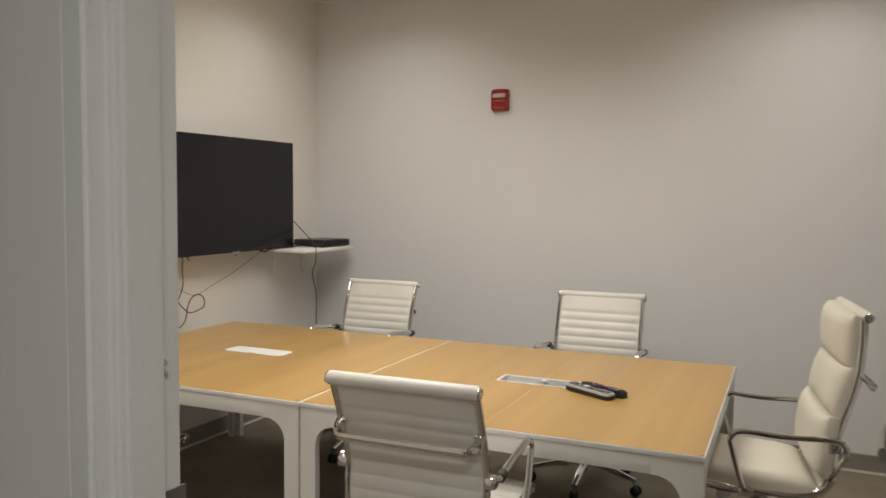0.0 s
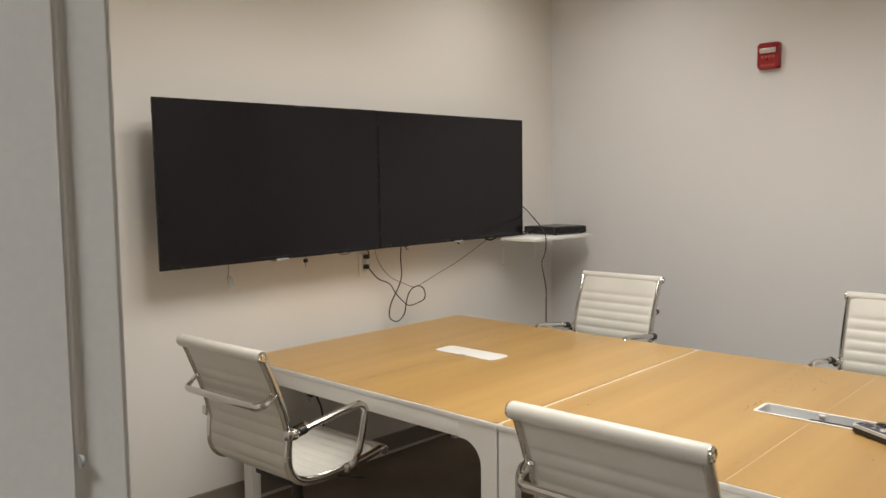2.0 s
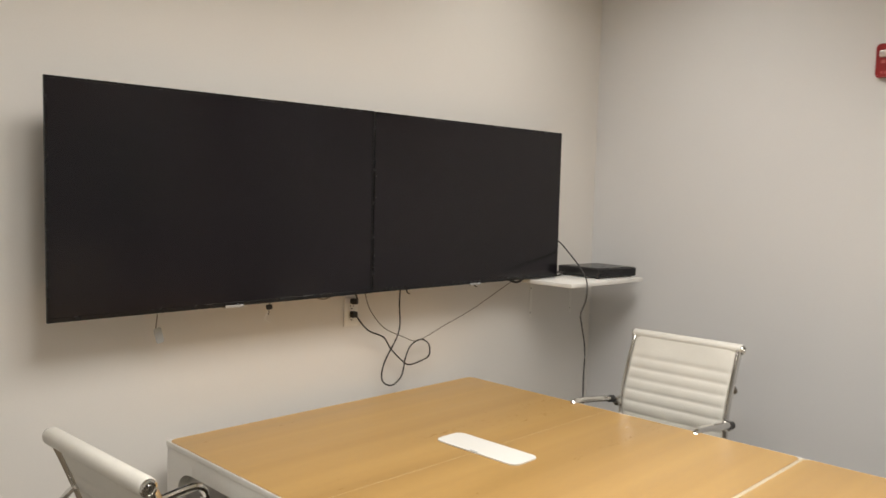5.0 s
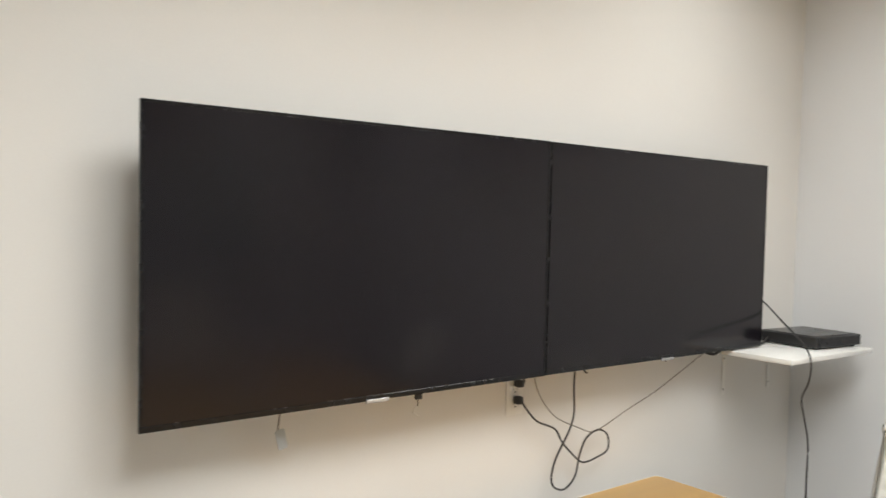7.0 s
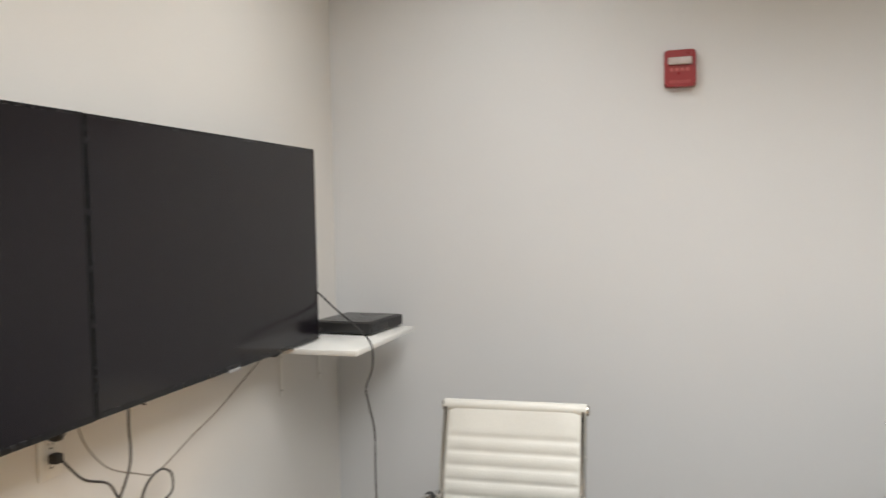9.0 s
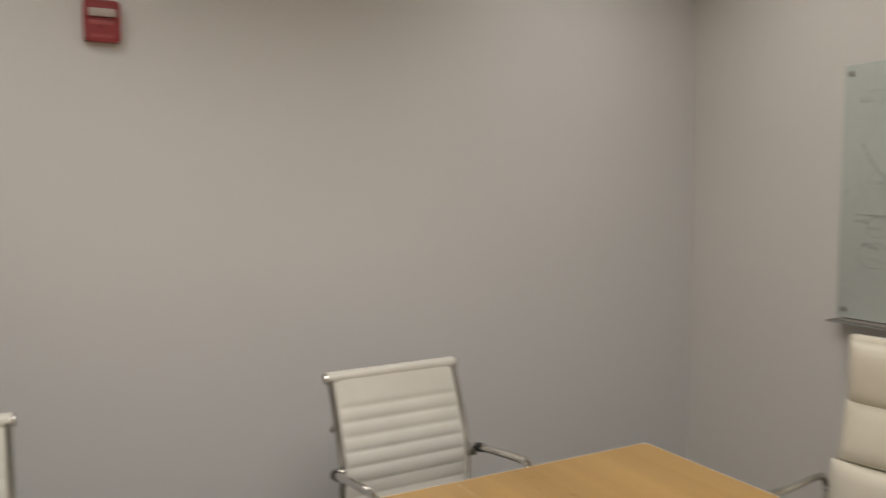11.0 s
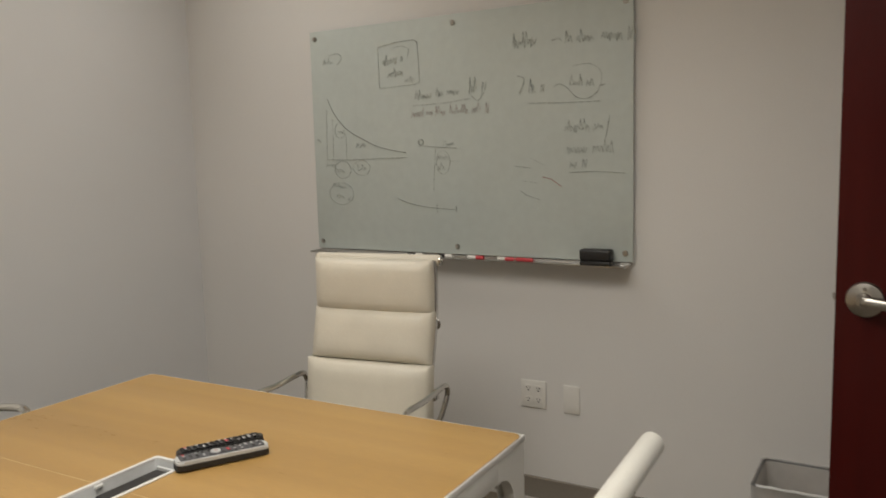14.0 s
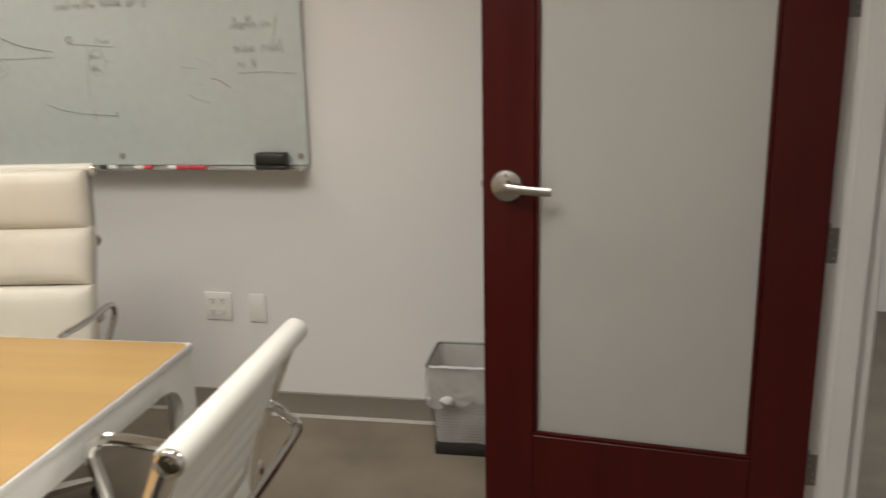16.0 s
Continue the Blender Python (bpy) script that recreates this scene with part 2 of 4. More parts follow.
# ---- the room's shell ----
DOOR_L, DOOR_R, DOOR_H, WALL_T = 2.608, 3.58, 2.13, 0.15
FR = 0.045                                        # face of the door frame
structure("floor", boxed((-0.15, -D - WALL_T / 2, -0.1), (W + 0.15, 0.15, 0)), M_CARPET, "brown-grey low-pile carpet floor of a meeting room", "floor")
structure("floor_hall", boxed((-0.15, -8.0, -0.1), (6.2, -D - WALL_T / 2, 0)), M_HALL, "brown carpet floor of the hall outside", "floor")
structure("wall_west", boxed((-0.15, -D - WALL_T, 0), (0, 0.15, HGT + 0.2)), M_WALL, "off-white painted wall behind the two screens", "wall")
structure("wall_north", boxed((0, 0, 0), (W, 0.15, HGT + 0.2)), M_WALL_GREY, "plain pale grey painted wall with a fire alarm", "wall")
structure("wall_east", boxed((W, -D - WALL_T, 0), (W + 0.15, 0.15, HGT + 0.2)), M_WALL_EAST, "pale grey painted wall behind the glass board", "wall")
bm = prism(bmesh.new(), [(0, 0), (DOOR_L - FR, 0), (DOOR_L - FR, DOOR_H + FR), (DOOR_R + FR, DOOR_H + FR), (DOOR_R + FR, 0), (W, 0), (W, HGT + 0.2), (0, HGT + 0.2)],
           "y", -D - WALL_T, -D)
structure("wall_south", bm, M_WALL, "pale grey painted wall with the doorway", "wall")
for nm, lo, hi in (("wall_hall_west", (0.55, -8.0, 0), (0.7, -D - WALL_T, HGT + 0.2)), ("wall_hall_east", (6.05, -8.0, 0), (6.2, -D - WALL_T, HGT + 0.2)),
                   ("wall_hall_south", (0.7, -8.15, 0), (6.05, -8.0, HGT + 0.2)), ("wall_hall_north", (W + 0.15, -D - WALL_T, 0), (6.2, -D - 0.01, HGT + 0.2))):
    structure(nm, boxed(lo, hi), M_WALL, "plain off-white wall of the hall", "wall")
structure("ceiling_hall", boxed((0.55, -8.0, HGT), (6.2, -D - WALL_T, HGT + 0.1)), M_CEIL, "white ceiling of the hall", "ceiling")


def ceiling():
    """Lay-in tiles, each proud of a dark groove beside the white grid, in one mesh; the lamp bays are left open."""
    bm = bmesh.new()
    step = 0.61
    x0, y0 = -0.19, -D - 0.13
    for i in range(9):
        for j in range(8):
            ax, ay = max(0.0, x0 + i * step + 0.012), max(-D, y0 + j * step + 0.012)
            bx, by = min(W, x0 + (i + 1) * step - 0.012), min(0.0, y0 + (j + 1) * step - 0.012)
            if bx - ax > 0.02 and by - ay > 0.02:
                box(bm, (ax, ay, HGT), (bx, by, HGT + 0.015))
    return bm


structure("ceiling", ceiling(), M_CEIL, "white mineral-fibre lay-in ceiling tiles", "ceiling")
bm = bmesh.new()
for i in range(1, 8):
    x = -0.19 + i * 0.61
    if 0.02 < x < W - 0.02:
        box(bm, (x - 0.0105, -D, HGT - 0.002), (x + 0.0105, 0, HGT + 0.004))
for j in range(1, 8):
    y = -D - 0.13 + j * 0.61
    if -D + 0.02 < y < -0.02:
        box(bm, (0, y - 0.0105, HGT + 0.005), (W, y + 0.0105, HGT + 0.011))
structure("ceiling_grid", bm, M_GRID, "thin white metal ceiling grid", "ceiling grid")
# Near-black sheet: the shade in the tile gaps is put into its colour.
structure("ceiling_shade_sheet", boxed((-0.15, -D - WALL_T, HGT + 0.02), (W + 0.15, 0.15, HGT + 0.1)), M_GROOVE, "near-black sheet over the ceiling tiles, painted shade of the void", "ceiling")


def skirting(name, lo, hi, axis, side):
    """A vinyl base strip with a rounded top, and a pale line along its foot."""
    t = 0.007
    out = [(0, 0.0), (t + 0.004, 0.0), (t, 0.008), (t, 0.1), (t * 0.5, 0.105), (0, 0.105)]
    bm = bmesh.new()
    prism(bm, [(lo[0] + side * u if axis == "y" else lo[1] + side * u, v) for u, v in out], axis, lo[1] if axis == "y" else lo[0], hi)
    ob = structure(name, bm, M_BASE, "grey-brown vinyl baseboard along the wall", "baseboard")
    bm = bmesh.new()
    a = (lo[0] if axis == "y" else lo[1]) + side * (t + 0.0045)
    b = a + side * 0.012
    prism(bm, [(min(a, b), 0.0), (max(a, b), 0.0), (max(a, b) - 0.003, 0.012), (min(a, b) + 0.002, 0.013)], axis, lo[1] if axis == "y" else lo[0], hi)
    part("edge_strip", bm, M_STRIP, ob, "pale line along the foot of the baseboard")


skirting("baseboard_west", (0, -D), 0, "y", 1)
skirting("baseboard_east", (W, -D), 0, "y", -1)
skirting("baseboard_north", (0.02, 0), W - 0.02, "x", -1)
skirting("baseboard_south_1", (0.02, -D), DOOR_L - FR - 0.002, "x", 1)
skirting("baseboard_south_2", (DOOR_R + FR + 0.002, -D), W - 0.02, "x", 1)


def door_frame():
    """Pressed-steel frame: faces on both sides of the wall, a rebate for the leaf and a stop."""
    ob = tagged(new("door_frame_1"), "pale grey painted steel door frame with a rebate", "door frame", kind="structure")
    yi, yo, g = -D + 0.012, -D - WALL_T - 0.003, 0.022
    rebate = yi - 0.052
    jamb = [(-FR, yi), (0, yi), (0, rebate), (g, rebate), (g, yo + 0.04), (0, yo + 0.04), (0, yo), (-FR, yo), (-FR, yo + 0.011), (-0.012, yo + 0.011), (-0.012, yi - 0.011), (-FR, yi - 0.011)]
    for x, s in ((DOOR_L, 1), (DOOR_R, -1)):
        bm = prism(bmesh.new(), [(x + s * u, v) for u, v in jamb], "z", 0, DOOR_H)
        bmesh.ops.bevel(bm, geom=[e for e in bm.edges if abs(e.verts[0].co.z - e.verts[1].co.z) > 1], offset=0.007, segments=4, affect="EDGES")
        part("jamb", bm, M_FRAME, ob)
    bm = bmesh.new()
    box(bm, (DOOR_L - FR, yo, DOOR_H), (DOOR_R + FR, yi, DOOR_H + FR), 0.003)
    part("head", bm, M_FRAME, ob)
    strike = part("strike_plate", boxed((DOOR_L - 0.001, rebate + 0.004, 0.995), (DOOR_L + 0.0018, yi + 0.004, 1.115), 0.0008, 1), M_HINGE, ob, "small steel strike plate")
    for z in (0.265, 0.945, 1.60):
        hp_ = part("hinge_plate", boxed((DOOR_R - 0.0022, yi - 0.047, z - 0.05), (DOOR_R + 0.0005, yi - 0.004, z + 0.05), 0.0006, 1), M_HINGE, ob, "steel hinge plate on the frame")
        for k in (-0.036, -0.013, 0.013, 0.036):
            part("screw", lathe(bmesh.new(), [(0, 0), (0.004, 0), (0.003, 0.0012), (0, 0.0012)], pose(DOOR_R - 0.0022, yi - 0.03 + 0.006 * (1 if k > 0 else -1), z + k, 0, -90), 10), M_STEEL, hp_)
    for z in (1.31, 0.55, 1.9):
        bm = lathe(bmesh.new(), [(0.0, 0), (0.006, 0), (0.005, 0.003), (0.0, 0.004)], pose(DOOR_L + g + 0.001 - 0.008, rebate + 0.0, z, -90), 10)
        part("silencer", bm, M_GREY, ob, "small grey rubber door silencer")
    return ob


door_frame()


# ---- ceiling lights ----
def ceiling_light(x, y, run):
    shape = "square" if run < 0.7 else "oblong"
    ob = thing("ceiling_light", pose(x, y, HGT), "recessed %s ceiling light with a pale lens, switched on" % shape, "ceiling light", "ceiling lights")
    bm = bmesh.new()
    h = run / 2
    for lo, hi in (((-h, -0.3), (-h + 0.035, 0.3)), ((h - 0.035, -0.3), (h, 0.3)), ((-h + 0.035, -0.3), (h - 0.035, -0.265)), ((-h + 0.035, 0.265), (h - 0.035, 0.3))):
        box(bm, (*lo, -0.008), (*hi, -0.0025), 0.0015, 1)
    part("frame", bm, M_GRID, ob)
    part("diffuser", boxed((-h + 0.036, -0.264, -0.006), (h - 0.036, 0.264, -0.003)), M_LENS, ob, "glowing pale lens")


# The hall's fixture is added to go with its unseen lamp.
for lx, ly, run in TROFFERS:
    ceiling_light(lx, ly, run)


# ---- the open door ----
def door():
    """Leaf in local x from the hinge (0) to the latch edge, y its thickness."""
    L, T, ST = 0.960, 0.044, 0.157
    pin, tip = Vector((3.531, -4.172, 0)), Vector((3.646, -3.240, 0))
    turn = math.degrees(math.atan2(tip.y - pin.y, tip.x - pin.x))
    ob = thing("door_1", pose(pin.x, pin.y, 0.012, 0, 0, turn), "dark red stained wooden door with frosted glass, standing open", "door")
    ob["kind"] = "structure"
    y0, y1 = -T, 0.0
    zb, zt, H = 0.285, 1.93, 2.1
    for a, b in ((0.003, ST), (L - ST, L)):
        part("stile", boxed((a, y0, 0), (b, y1, H), 0.002, 1), M_MAHOGANY, ob)
    part("bottom_rail", boxed((ST + 0.0005, y0 + 0.0005, 0), (L - ST - 0.0005, y1 - 0.0005, zb), 0.0015, 1), M_MAHOGANY, ob)
    part("top_rail", boxed((ST + 0.0005, y0 + 0.0005, zt), (L - ST - 0.0005, y1 - 0.0005, H), 0.0015, 1), M_MAHOGANY, ob)
    for side in (0, 1):
        bm = bmesh.new()
        a, b = (y1 - 0.016, y1 - 0.004) if side else (y0 + 0.004, y0 + 0.016)
        for lo, hi in (((ST, zb), (L - ST, zb + 0.014)), ((ST, zt - 0.014), (L - ST, zt)), ((ST, zb + 0.014), (ST + 0.014, zt - 0.014)), ((L - ST - 0.014, zb + 0.014), (L - ST, zt - 0.014))):
            box(bm, (lo[0] + 0.001, a, lo[1] + 0.001), (hi[0] - 0.001, b, hi[1] - 0.001), 0.004, 2)
        part("glazing_bead", bm, M_MAHOGANY, ob)
    pane = part("pane", boxed((ST + 0.002, -T / 2 - 0.003, zb + 0.002), (L - ST - 0.002, -T / 2 + 0.003, zt - 0.002)), M_FROST, ob, "frosted glass pane")
    hz, hx = 1.085, L - 0.075
    for s, face in ((1, y1), (-1, y0)):
        m = pose(hx, face, hz, -90 if s > 0 else 90)
        bm = lathe(bmesh.new(), [(0.0, 0), (0.049, 0), (0.049, 0.004), (0.046, 0.010), (0.032, 0.014), (0.021, 0.0165), (0.0185, 0.020), (0.0175, 0.040), (0.016, 0.044), (0.0, 0.045)], m, 28)
        rose = part("door_handle", bm, M_STEEL, ob, "brushed steel lever handle on a round rose")
        o = face + s * 0.046
        line = curve_through([(hx, face + s * 0.026, hz), (hx - 0.002, face + s * 0.04, hz), (hx - 0.018, o, hz - 0.001), (hx - 0.065, o, hz - 0.006), (hx - 0.11, o - s * 0.002, hz - 0.009), (hx - 0.138, o - s * 0.004, hz - 0.010)], 6)
        part("lever", tube(bmesh.new(), line, lambda u: 0.0105 - 0.002 * u, 12, 1.5), M_STEEL, rose)
        bm = lathe(bmesh.new(), [(0.0, 0.0), (0.005, 0.0), (0.005, 0.003), (0.0, 0.003)], pose(hx, face + s * 0.0135, hz + 0.031, -90 if s > 0 else 90), 10)
        part("screw", bm, M_STEEL, rose)
    part("latch_plate", boxed((L - 0.0008, -T / 2 - 0.0125, hz - 0.028), (L + 0.0015, -T / 2 + 0.0125, hz + 0.028), 0.0004, 1), M_STEEL, ob, "steel latch plate on the edge")
    part("latch_bolt", prism(bmesh.new(), [(L + 0.001, -T / 2 - 0.006), (L + 0.012, -T / 2 - 0.006), (L + 0.004, -T / 2 + 0.006), (L + 0.001, -T / 2 + 0.006)], "z", hz - 0.009, hz + 0.009), M_STEEL, ob)
    for z in (0.265, 0.945, 1.60):
        bm = lathe(bmesh.new(), [(0.0, -0.052), (0.0055, -0.05), (0.0065, -0.048), (0.0065, 0.048), (0.0055, 0.05), (0.0, 0.052)], pose(-0.004, -T - 0.0065, z), 12)
        hinge = part("hinge", bm, M_HINGE, ob, "steel butt hinge")
        part("leaf_plate", boxed((0.0008, -T - 0.001, z - 0.05), (0.0028, -0.006, z + 0.05), 0.0004, 1), M_HINGE, hinge)


door()


# ---- tables ----
TABLE_T, TW, TD, TZ = 1.4, 1.526, 1.51, 0.74


def table(cx, cy, opened):
    """Two veneered boards on a white frame whose flat legs curve into the aprons."""
    ob = thing("conference_table", pose(cx, cy, 0, 0, 0, TABLE_T),
               "square beech-veneer table on white legs, %s cable hatch" % ("open grey" if opened else "closed white"), "table", "tables pushed together")
    hw, hd, e = TW / 2, TD / 2, 0.006
    hx, hy = (0.184 if opened else 0.172), 0.056
    for s in (-1, 1):
        bm = bmesh.new()
        r = 0.028
        if s < 0:
            pts = [(-0.0015, -hd + e), (-0.0015, -hy), (-hx, -hy), (-hx, hy), (-0.0015, hy), (-0.0015, hd - e)]
            arc1 = [(-hw + e + r - r * math.sin(radians(a)), hd - e - r + r * math.cos(radians(a))) for a in range(0, 91, 15)]
            arc2 = [(-hw + e + r - r * math.cos(radians(a)), -hd + e + r - r * math.sin(radians(a))) for a in range(0, 91, 15)]
            pts = pts + arc1 + arc2
        else:
            pts = [(0.0015, hd - e), (0.0015, hy), (hx, hy), (hx, -hy), (0.0015, -hy), (0.0015, -hd + e)]
            arc1 = [(hw - e - r + r * math.sin(radians(a)), -hd + e + r - r * math.cos(radians(a))) for a in range(0, 91, 15)]
            arc2 = [(hw - e - r + r * math.cos(radians(a)), hd - e - r + r * math.sin(radians(a))) for a in range(0, 91, 15)]
            pts = pts + arc1 + arc2
        prism(bm, pts, "z", TZ - 0.018, TZ)
        part("tabletop", bm, M_WOOD, ob)
    for a, b in ((-hd + e, -hy - 0.009), (hy + 0.009, hd - e)):
        part("seam", boxed((-0.0014, a, TZ - 0.018), (0.0014, b, TZ - 0.0003)), M_SEAM, ob, "pale joint between the boards")
    # white edge round both boards, a hair lower than the veneer
    for k, (a, b) in enumerate((((-hw, -hd), (hw, -hd + e)), ((-hw, hd - e), (hw, hd)), ((-hw, -hd + e), (-hw + e, hd - e)), ((hw - e, -hd + e), (hw, hd - e)))):
        bm = boxed((a[0] + 0.0005, a[1] + 0.0005, TZ - 0.02), (b[0] - 0.0005, b[1] - 0.0005, TZ - 0.0006), 0.002, 2)
        inner = k == (2 if opened else 3)
        part("edging", bm, M_EDGE if inner else M_WHITE, ob, "pale wooden edge against the other table" if inner else "")
    za, zt, th, lw = TZ - 0.082, TZ - 0.021, 0.032, 0.068
    for s in (-1, 1):
        part("apron", boxed((-hw + lw + 0.1, s * (hd - 0.004) - (th if s > 0 else 0), za), (hw - lw - 0.1, s * (hd - 0.004) + (0 if s > 0 else th), zt), 0.003, 2), M_WHITE, ob)
        part("apron", boxed((s * (hw - 0.004) - (th if s > 0 else 0), -hd + lw + 0.1, za), (s * (hw - 0.004) + (0 if s > 0 else th), hd - lw - 0.1, zt), 0.003, 2), M_WHITE, ob)
    # corner leg: an L of two flat plates, each running into its apron by a round bracket
    R = 0.085
    prof = [(0, 0.0), (lw, 0.0), (lw, za - R)]
    prof += [(lw + R - R * math.cos(radians(a)), za - R + R * math.sin(radians(a))) for a in range(10, 91, 10)]
    prof += [(lw + 0.1, za), (lw + 0.1, zt), (0, zt)]
    for sx in (-1, 1):
        for sy in (-1, 1):
            bm = bmesh.new()
            x, y = sx * (hw - 0.004), sy * (hd - 0.004)
            prism(bm, [(x - sx * u, v) for u, v in prof], "y", y, y - sy * th)
            prism(bm, [(y - sy * max(u, th + 0.0005), v) for u, v in prof], "x", x, x - sx * th)
            leg = part("leg", bm, M_WHITE, ob)
            part("foot", lathe(bmesh.new(), [(0, 0), (0.018, 0), (0.02, 0.004), (0.012, 0.012), (0, 0.012)], pose(x - sx * 0.016, y - sy * 0.016, -0.0), 14), M_BLACK, leg)
    # beams under the boards
    for y in (-0.35, 0.35):
        part("beam", boxed((-hw + 0.04, y - 0.02, TZ - 0.06), (hw - 0.04, y + 0.02, TZ - 0.0185), 0.002, 1), M_WHITE, ob)
    if opened:
        bm = bmesh.new()
        outer, inner = rounded(-hx - 0.008, -hy - 0.008, hx + 0.008, hy + 0.008, 0.014), rounded(-hx + 0.002, -hy + 0.002, hx - 0.002, hy - 0.002, 0.012)
        ring = [[bm.verts.new((*p, z)) for p in pts] for pts, z in ((outer, TZ + 0.0005), (outer, TZ + 0.003), (inner, TZ + 0.003), (inner, TZ - 0.003))]
        for a, b in zip(ring, ring[1:] + ring[:1]):
            for i in range(len(a)):
                j = (i + 1) % len(a)
                bm.faces.new((a[i], a[j], b[j], b[i]))
        part("rim", bm, M_WHITE, ob, "white rim of the cable hatch")
        bm = bmesh.new()
        levels = ((hx - 0.002, hy - 0.002, TZ - 0.002), (hx - 0.006, hy - 0.008, TZ - 0.03), (hx - 0.010, hy - 0.018, TZ - 0.055), (hx - 0.010, hy - 0.018, TZ - 0.062),
                  (hx - 0.002, hy - 0.006, TZ - 0.034), (hx - 0.0003, hy - 0.0003, TZ - 0.002))
        rings = [[bm.verts.new((*p, z)) for p in rounded(-a, -b, a, b, 0.012)] for a, b, z in levels]
        for k, (a, b) in enumerate(zip(rings, rings[1:] + rings[:1])):
            if k == 2:
                continue
            for i in range(len(a)):
                j = (i + 1) % len(a)
                bm.faces.new((a[i], a[j], b[j], b[i]))
        bm.faces.new(rings[2]), bm.faces.new(rings[3])
        tray = part("cable_tray", bm, M_TRAY, ob, "grey plastic cable trough")
        # Black block filling the dark part of the trough.
        part("dark_strip", boxed((-0.03, -hy + 0.021, TZ - 0.0545), (hx - 0.03, hy - 0.032, TZ - 0.014), 0.003, 1), M_BLACK, tray, "black strip in the trough")
        part("end_wall", boxed((hx - 0.022, -hy + 0.022, TZ - 0.0545), (hx - 0.014, hy - 0.022, TZ - 0.012), 0.002, 1), M_TRAY, tray)
        part("latch", boxed((-0.012, hy - 0.012, TZ - 0.009), (0.012, hy - 0.005, TZ - 0.001), 0.002, 1), M_WHITE, tray)
    else:
        bm = prism(bmesh.new(), rounded(-hx - 0.008, -hy - 0.008, hx + 0.008, hy + 0.008, 0.03), "z", TZ + 0.0006, TZ + 0.0045)
        lid = part("hatch_lid", bm, M_WHITE, ob, "closed white hatch lid")
        part("finger_notch", boxed((-0.016, -hy - 0.0075, TZ + 0.0047), (0.016, -hy + 0.0015, TZ + 0.0052)), M_GREY, lid)
        part("hatch_box", boxed((-hx + 0.002, -hy + 0.002, TZ - 0.05), (hx - 0.002, hy - 0.002, TZ - 0.0005), 0.002, 1), M_GREY, ob)
    return ob


CT, ST_ = math.cos(radians(TABLE_T)), math.sin(radians(TABLE_T))
TC = Vector((1.624, -1.774))
for s, opened in ((-1, False), (1, True)):
    off = s * (TW / 2 + 0.0008)
    table(TC.x + off * CT, TC.y + off * ST_, opened)


# ---- chairs ----
SEAT_Z = 0.52
PROFILE = [(0.235, 0.525), (0.15, 0.512), (0.05, 0.502), (-0.05, 0.498), (-0.13, 0.503), (-0.19, 0.525), (-0.222, 0.57), (-0.226, 0.63),
           (-0.222, 0.69), (-0.236, 0.76), (-0.268, 0.85), (-0.300, 0.93), (-0.326, 0.99)]
TALL = [(0.27, 0.503), (0.16, 0.488), (0.05, 0.478), (-0.05, 0.474), (-0.13, 0.478), (-0.19, 0.497), (-0.225, 0.54), (-0.234, 0.60),
        (-0.237, 0.675), (-0.258, 0.765), (-0.287, 0.86), (-0.306, 0.95), (-0.313, 1.05), (-0.312, 1.143)]


def swing_base(ob, top, lift=0.0):
    """Gas column and five-star base on castors; lift: how far the seat is let down."""
    bm = lathe(bmesh.new(), [(0.0, 0.10 + lift), (0.033, 0.10 + lift), (0.035, 0.14 + lift), (0.028, 0.15 + lift), (0.026, 0.30 + lift), (0.020, 0.305 + lift), (0.018, top - 0.05), (0.0, top - 0.05)], Matrix(), 18)
    part("gas_column", bm, M_BLACK, ob)
    bm = box(bmesh.new(), (-0.11, -0.12, top - 0.055), (0.11, 0.11, top - 0.022), 0.012, 2)
    part("tilt_mechanism", bm, M_BLACK, ob)
    line = curve_through([(-0.09, -0.03, top - 0.04), (-0.17, -0.035, top - 0.05), (-0.235, -0.04, top - 0.058)], 5)
    lever = part("lever", tube(bmesh.new(), line, 0.005, 8), M_CHROME, ob)
    part("paddle", boxed((-0.285, -0.058, top - 0.067), (-0.225, -0.022, top - 0.052), 0.006, 2), M_PLATE, lever, "pale plastic lever paddle")
    for k in range(5):
        turn = pose(0, 0, lift, 0, 0, 18 + 72 * k)
        bm = bmesh.new()
        n = 8
        rings = []
        for i in range(n + 1):
            u = i / n
            r, z = 0.03 + 0.265 * u, 0.125 - 0.045 * u ** 1.3
            w, h = 0.026 - 0.011 * u, 0.020 - 0.010 * u
            rings.append([bm.verts.new(turn @ Vector((r, a * w, z + b * h))) for a, b in ((-1, -0.8), (-0.9, 0.4), (-0.45, 1), (0.45, 1), (0.9, 0.4), (1, -0.8))])
        for a, b in zip(rings, rings[1:]):
            for i in range(6):
                bm.faces.new((a[i], a[(i + 1) % 6], b[(i + 1) % 6], b[i]))
        bm.faces.new(rings[0][::-1]), bm.faces.new(rings[-1])
        foot = part("base_arm", bm, M_CHROME, ob)
        bm = lathe(bmesh.new(), [(0, 0.055), (0.007, 0.055), (0.007, 0.085), (0, 0.085)], turn @ pose(0.285, 0, 0), 10)
        castor = part("castor", bm, M_CHROME, foot)
        for s in (-1, 1):
            wheel = [(0.0, -0.009), (0.020, -0.009), (0.026, -0.006), (0.0275, 0.0), (0.026, 0.006), (0.020, 0.009), (0.0, 0.009)]
            part("wheel", lathe(bmesh.new(), wheel, turn @ pose(0.297, s * 0.0135, 0.0275, 90), 16), M_BLACK, castor)


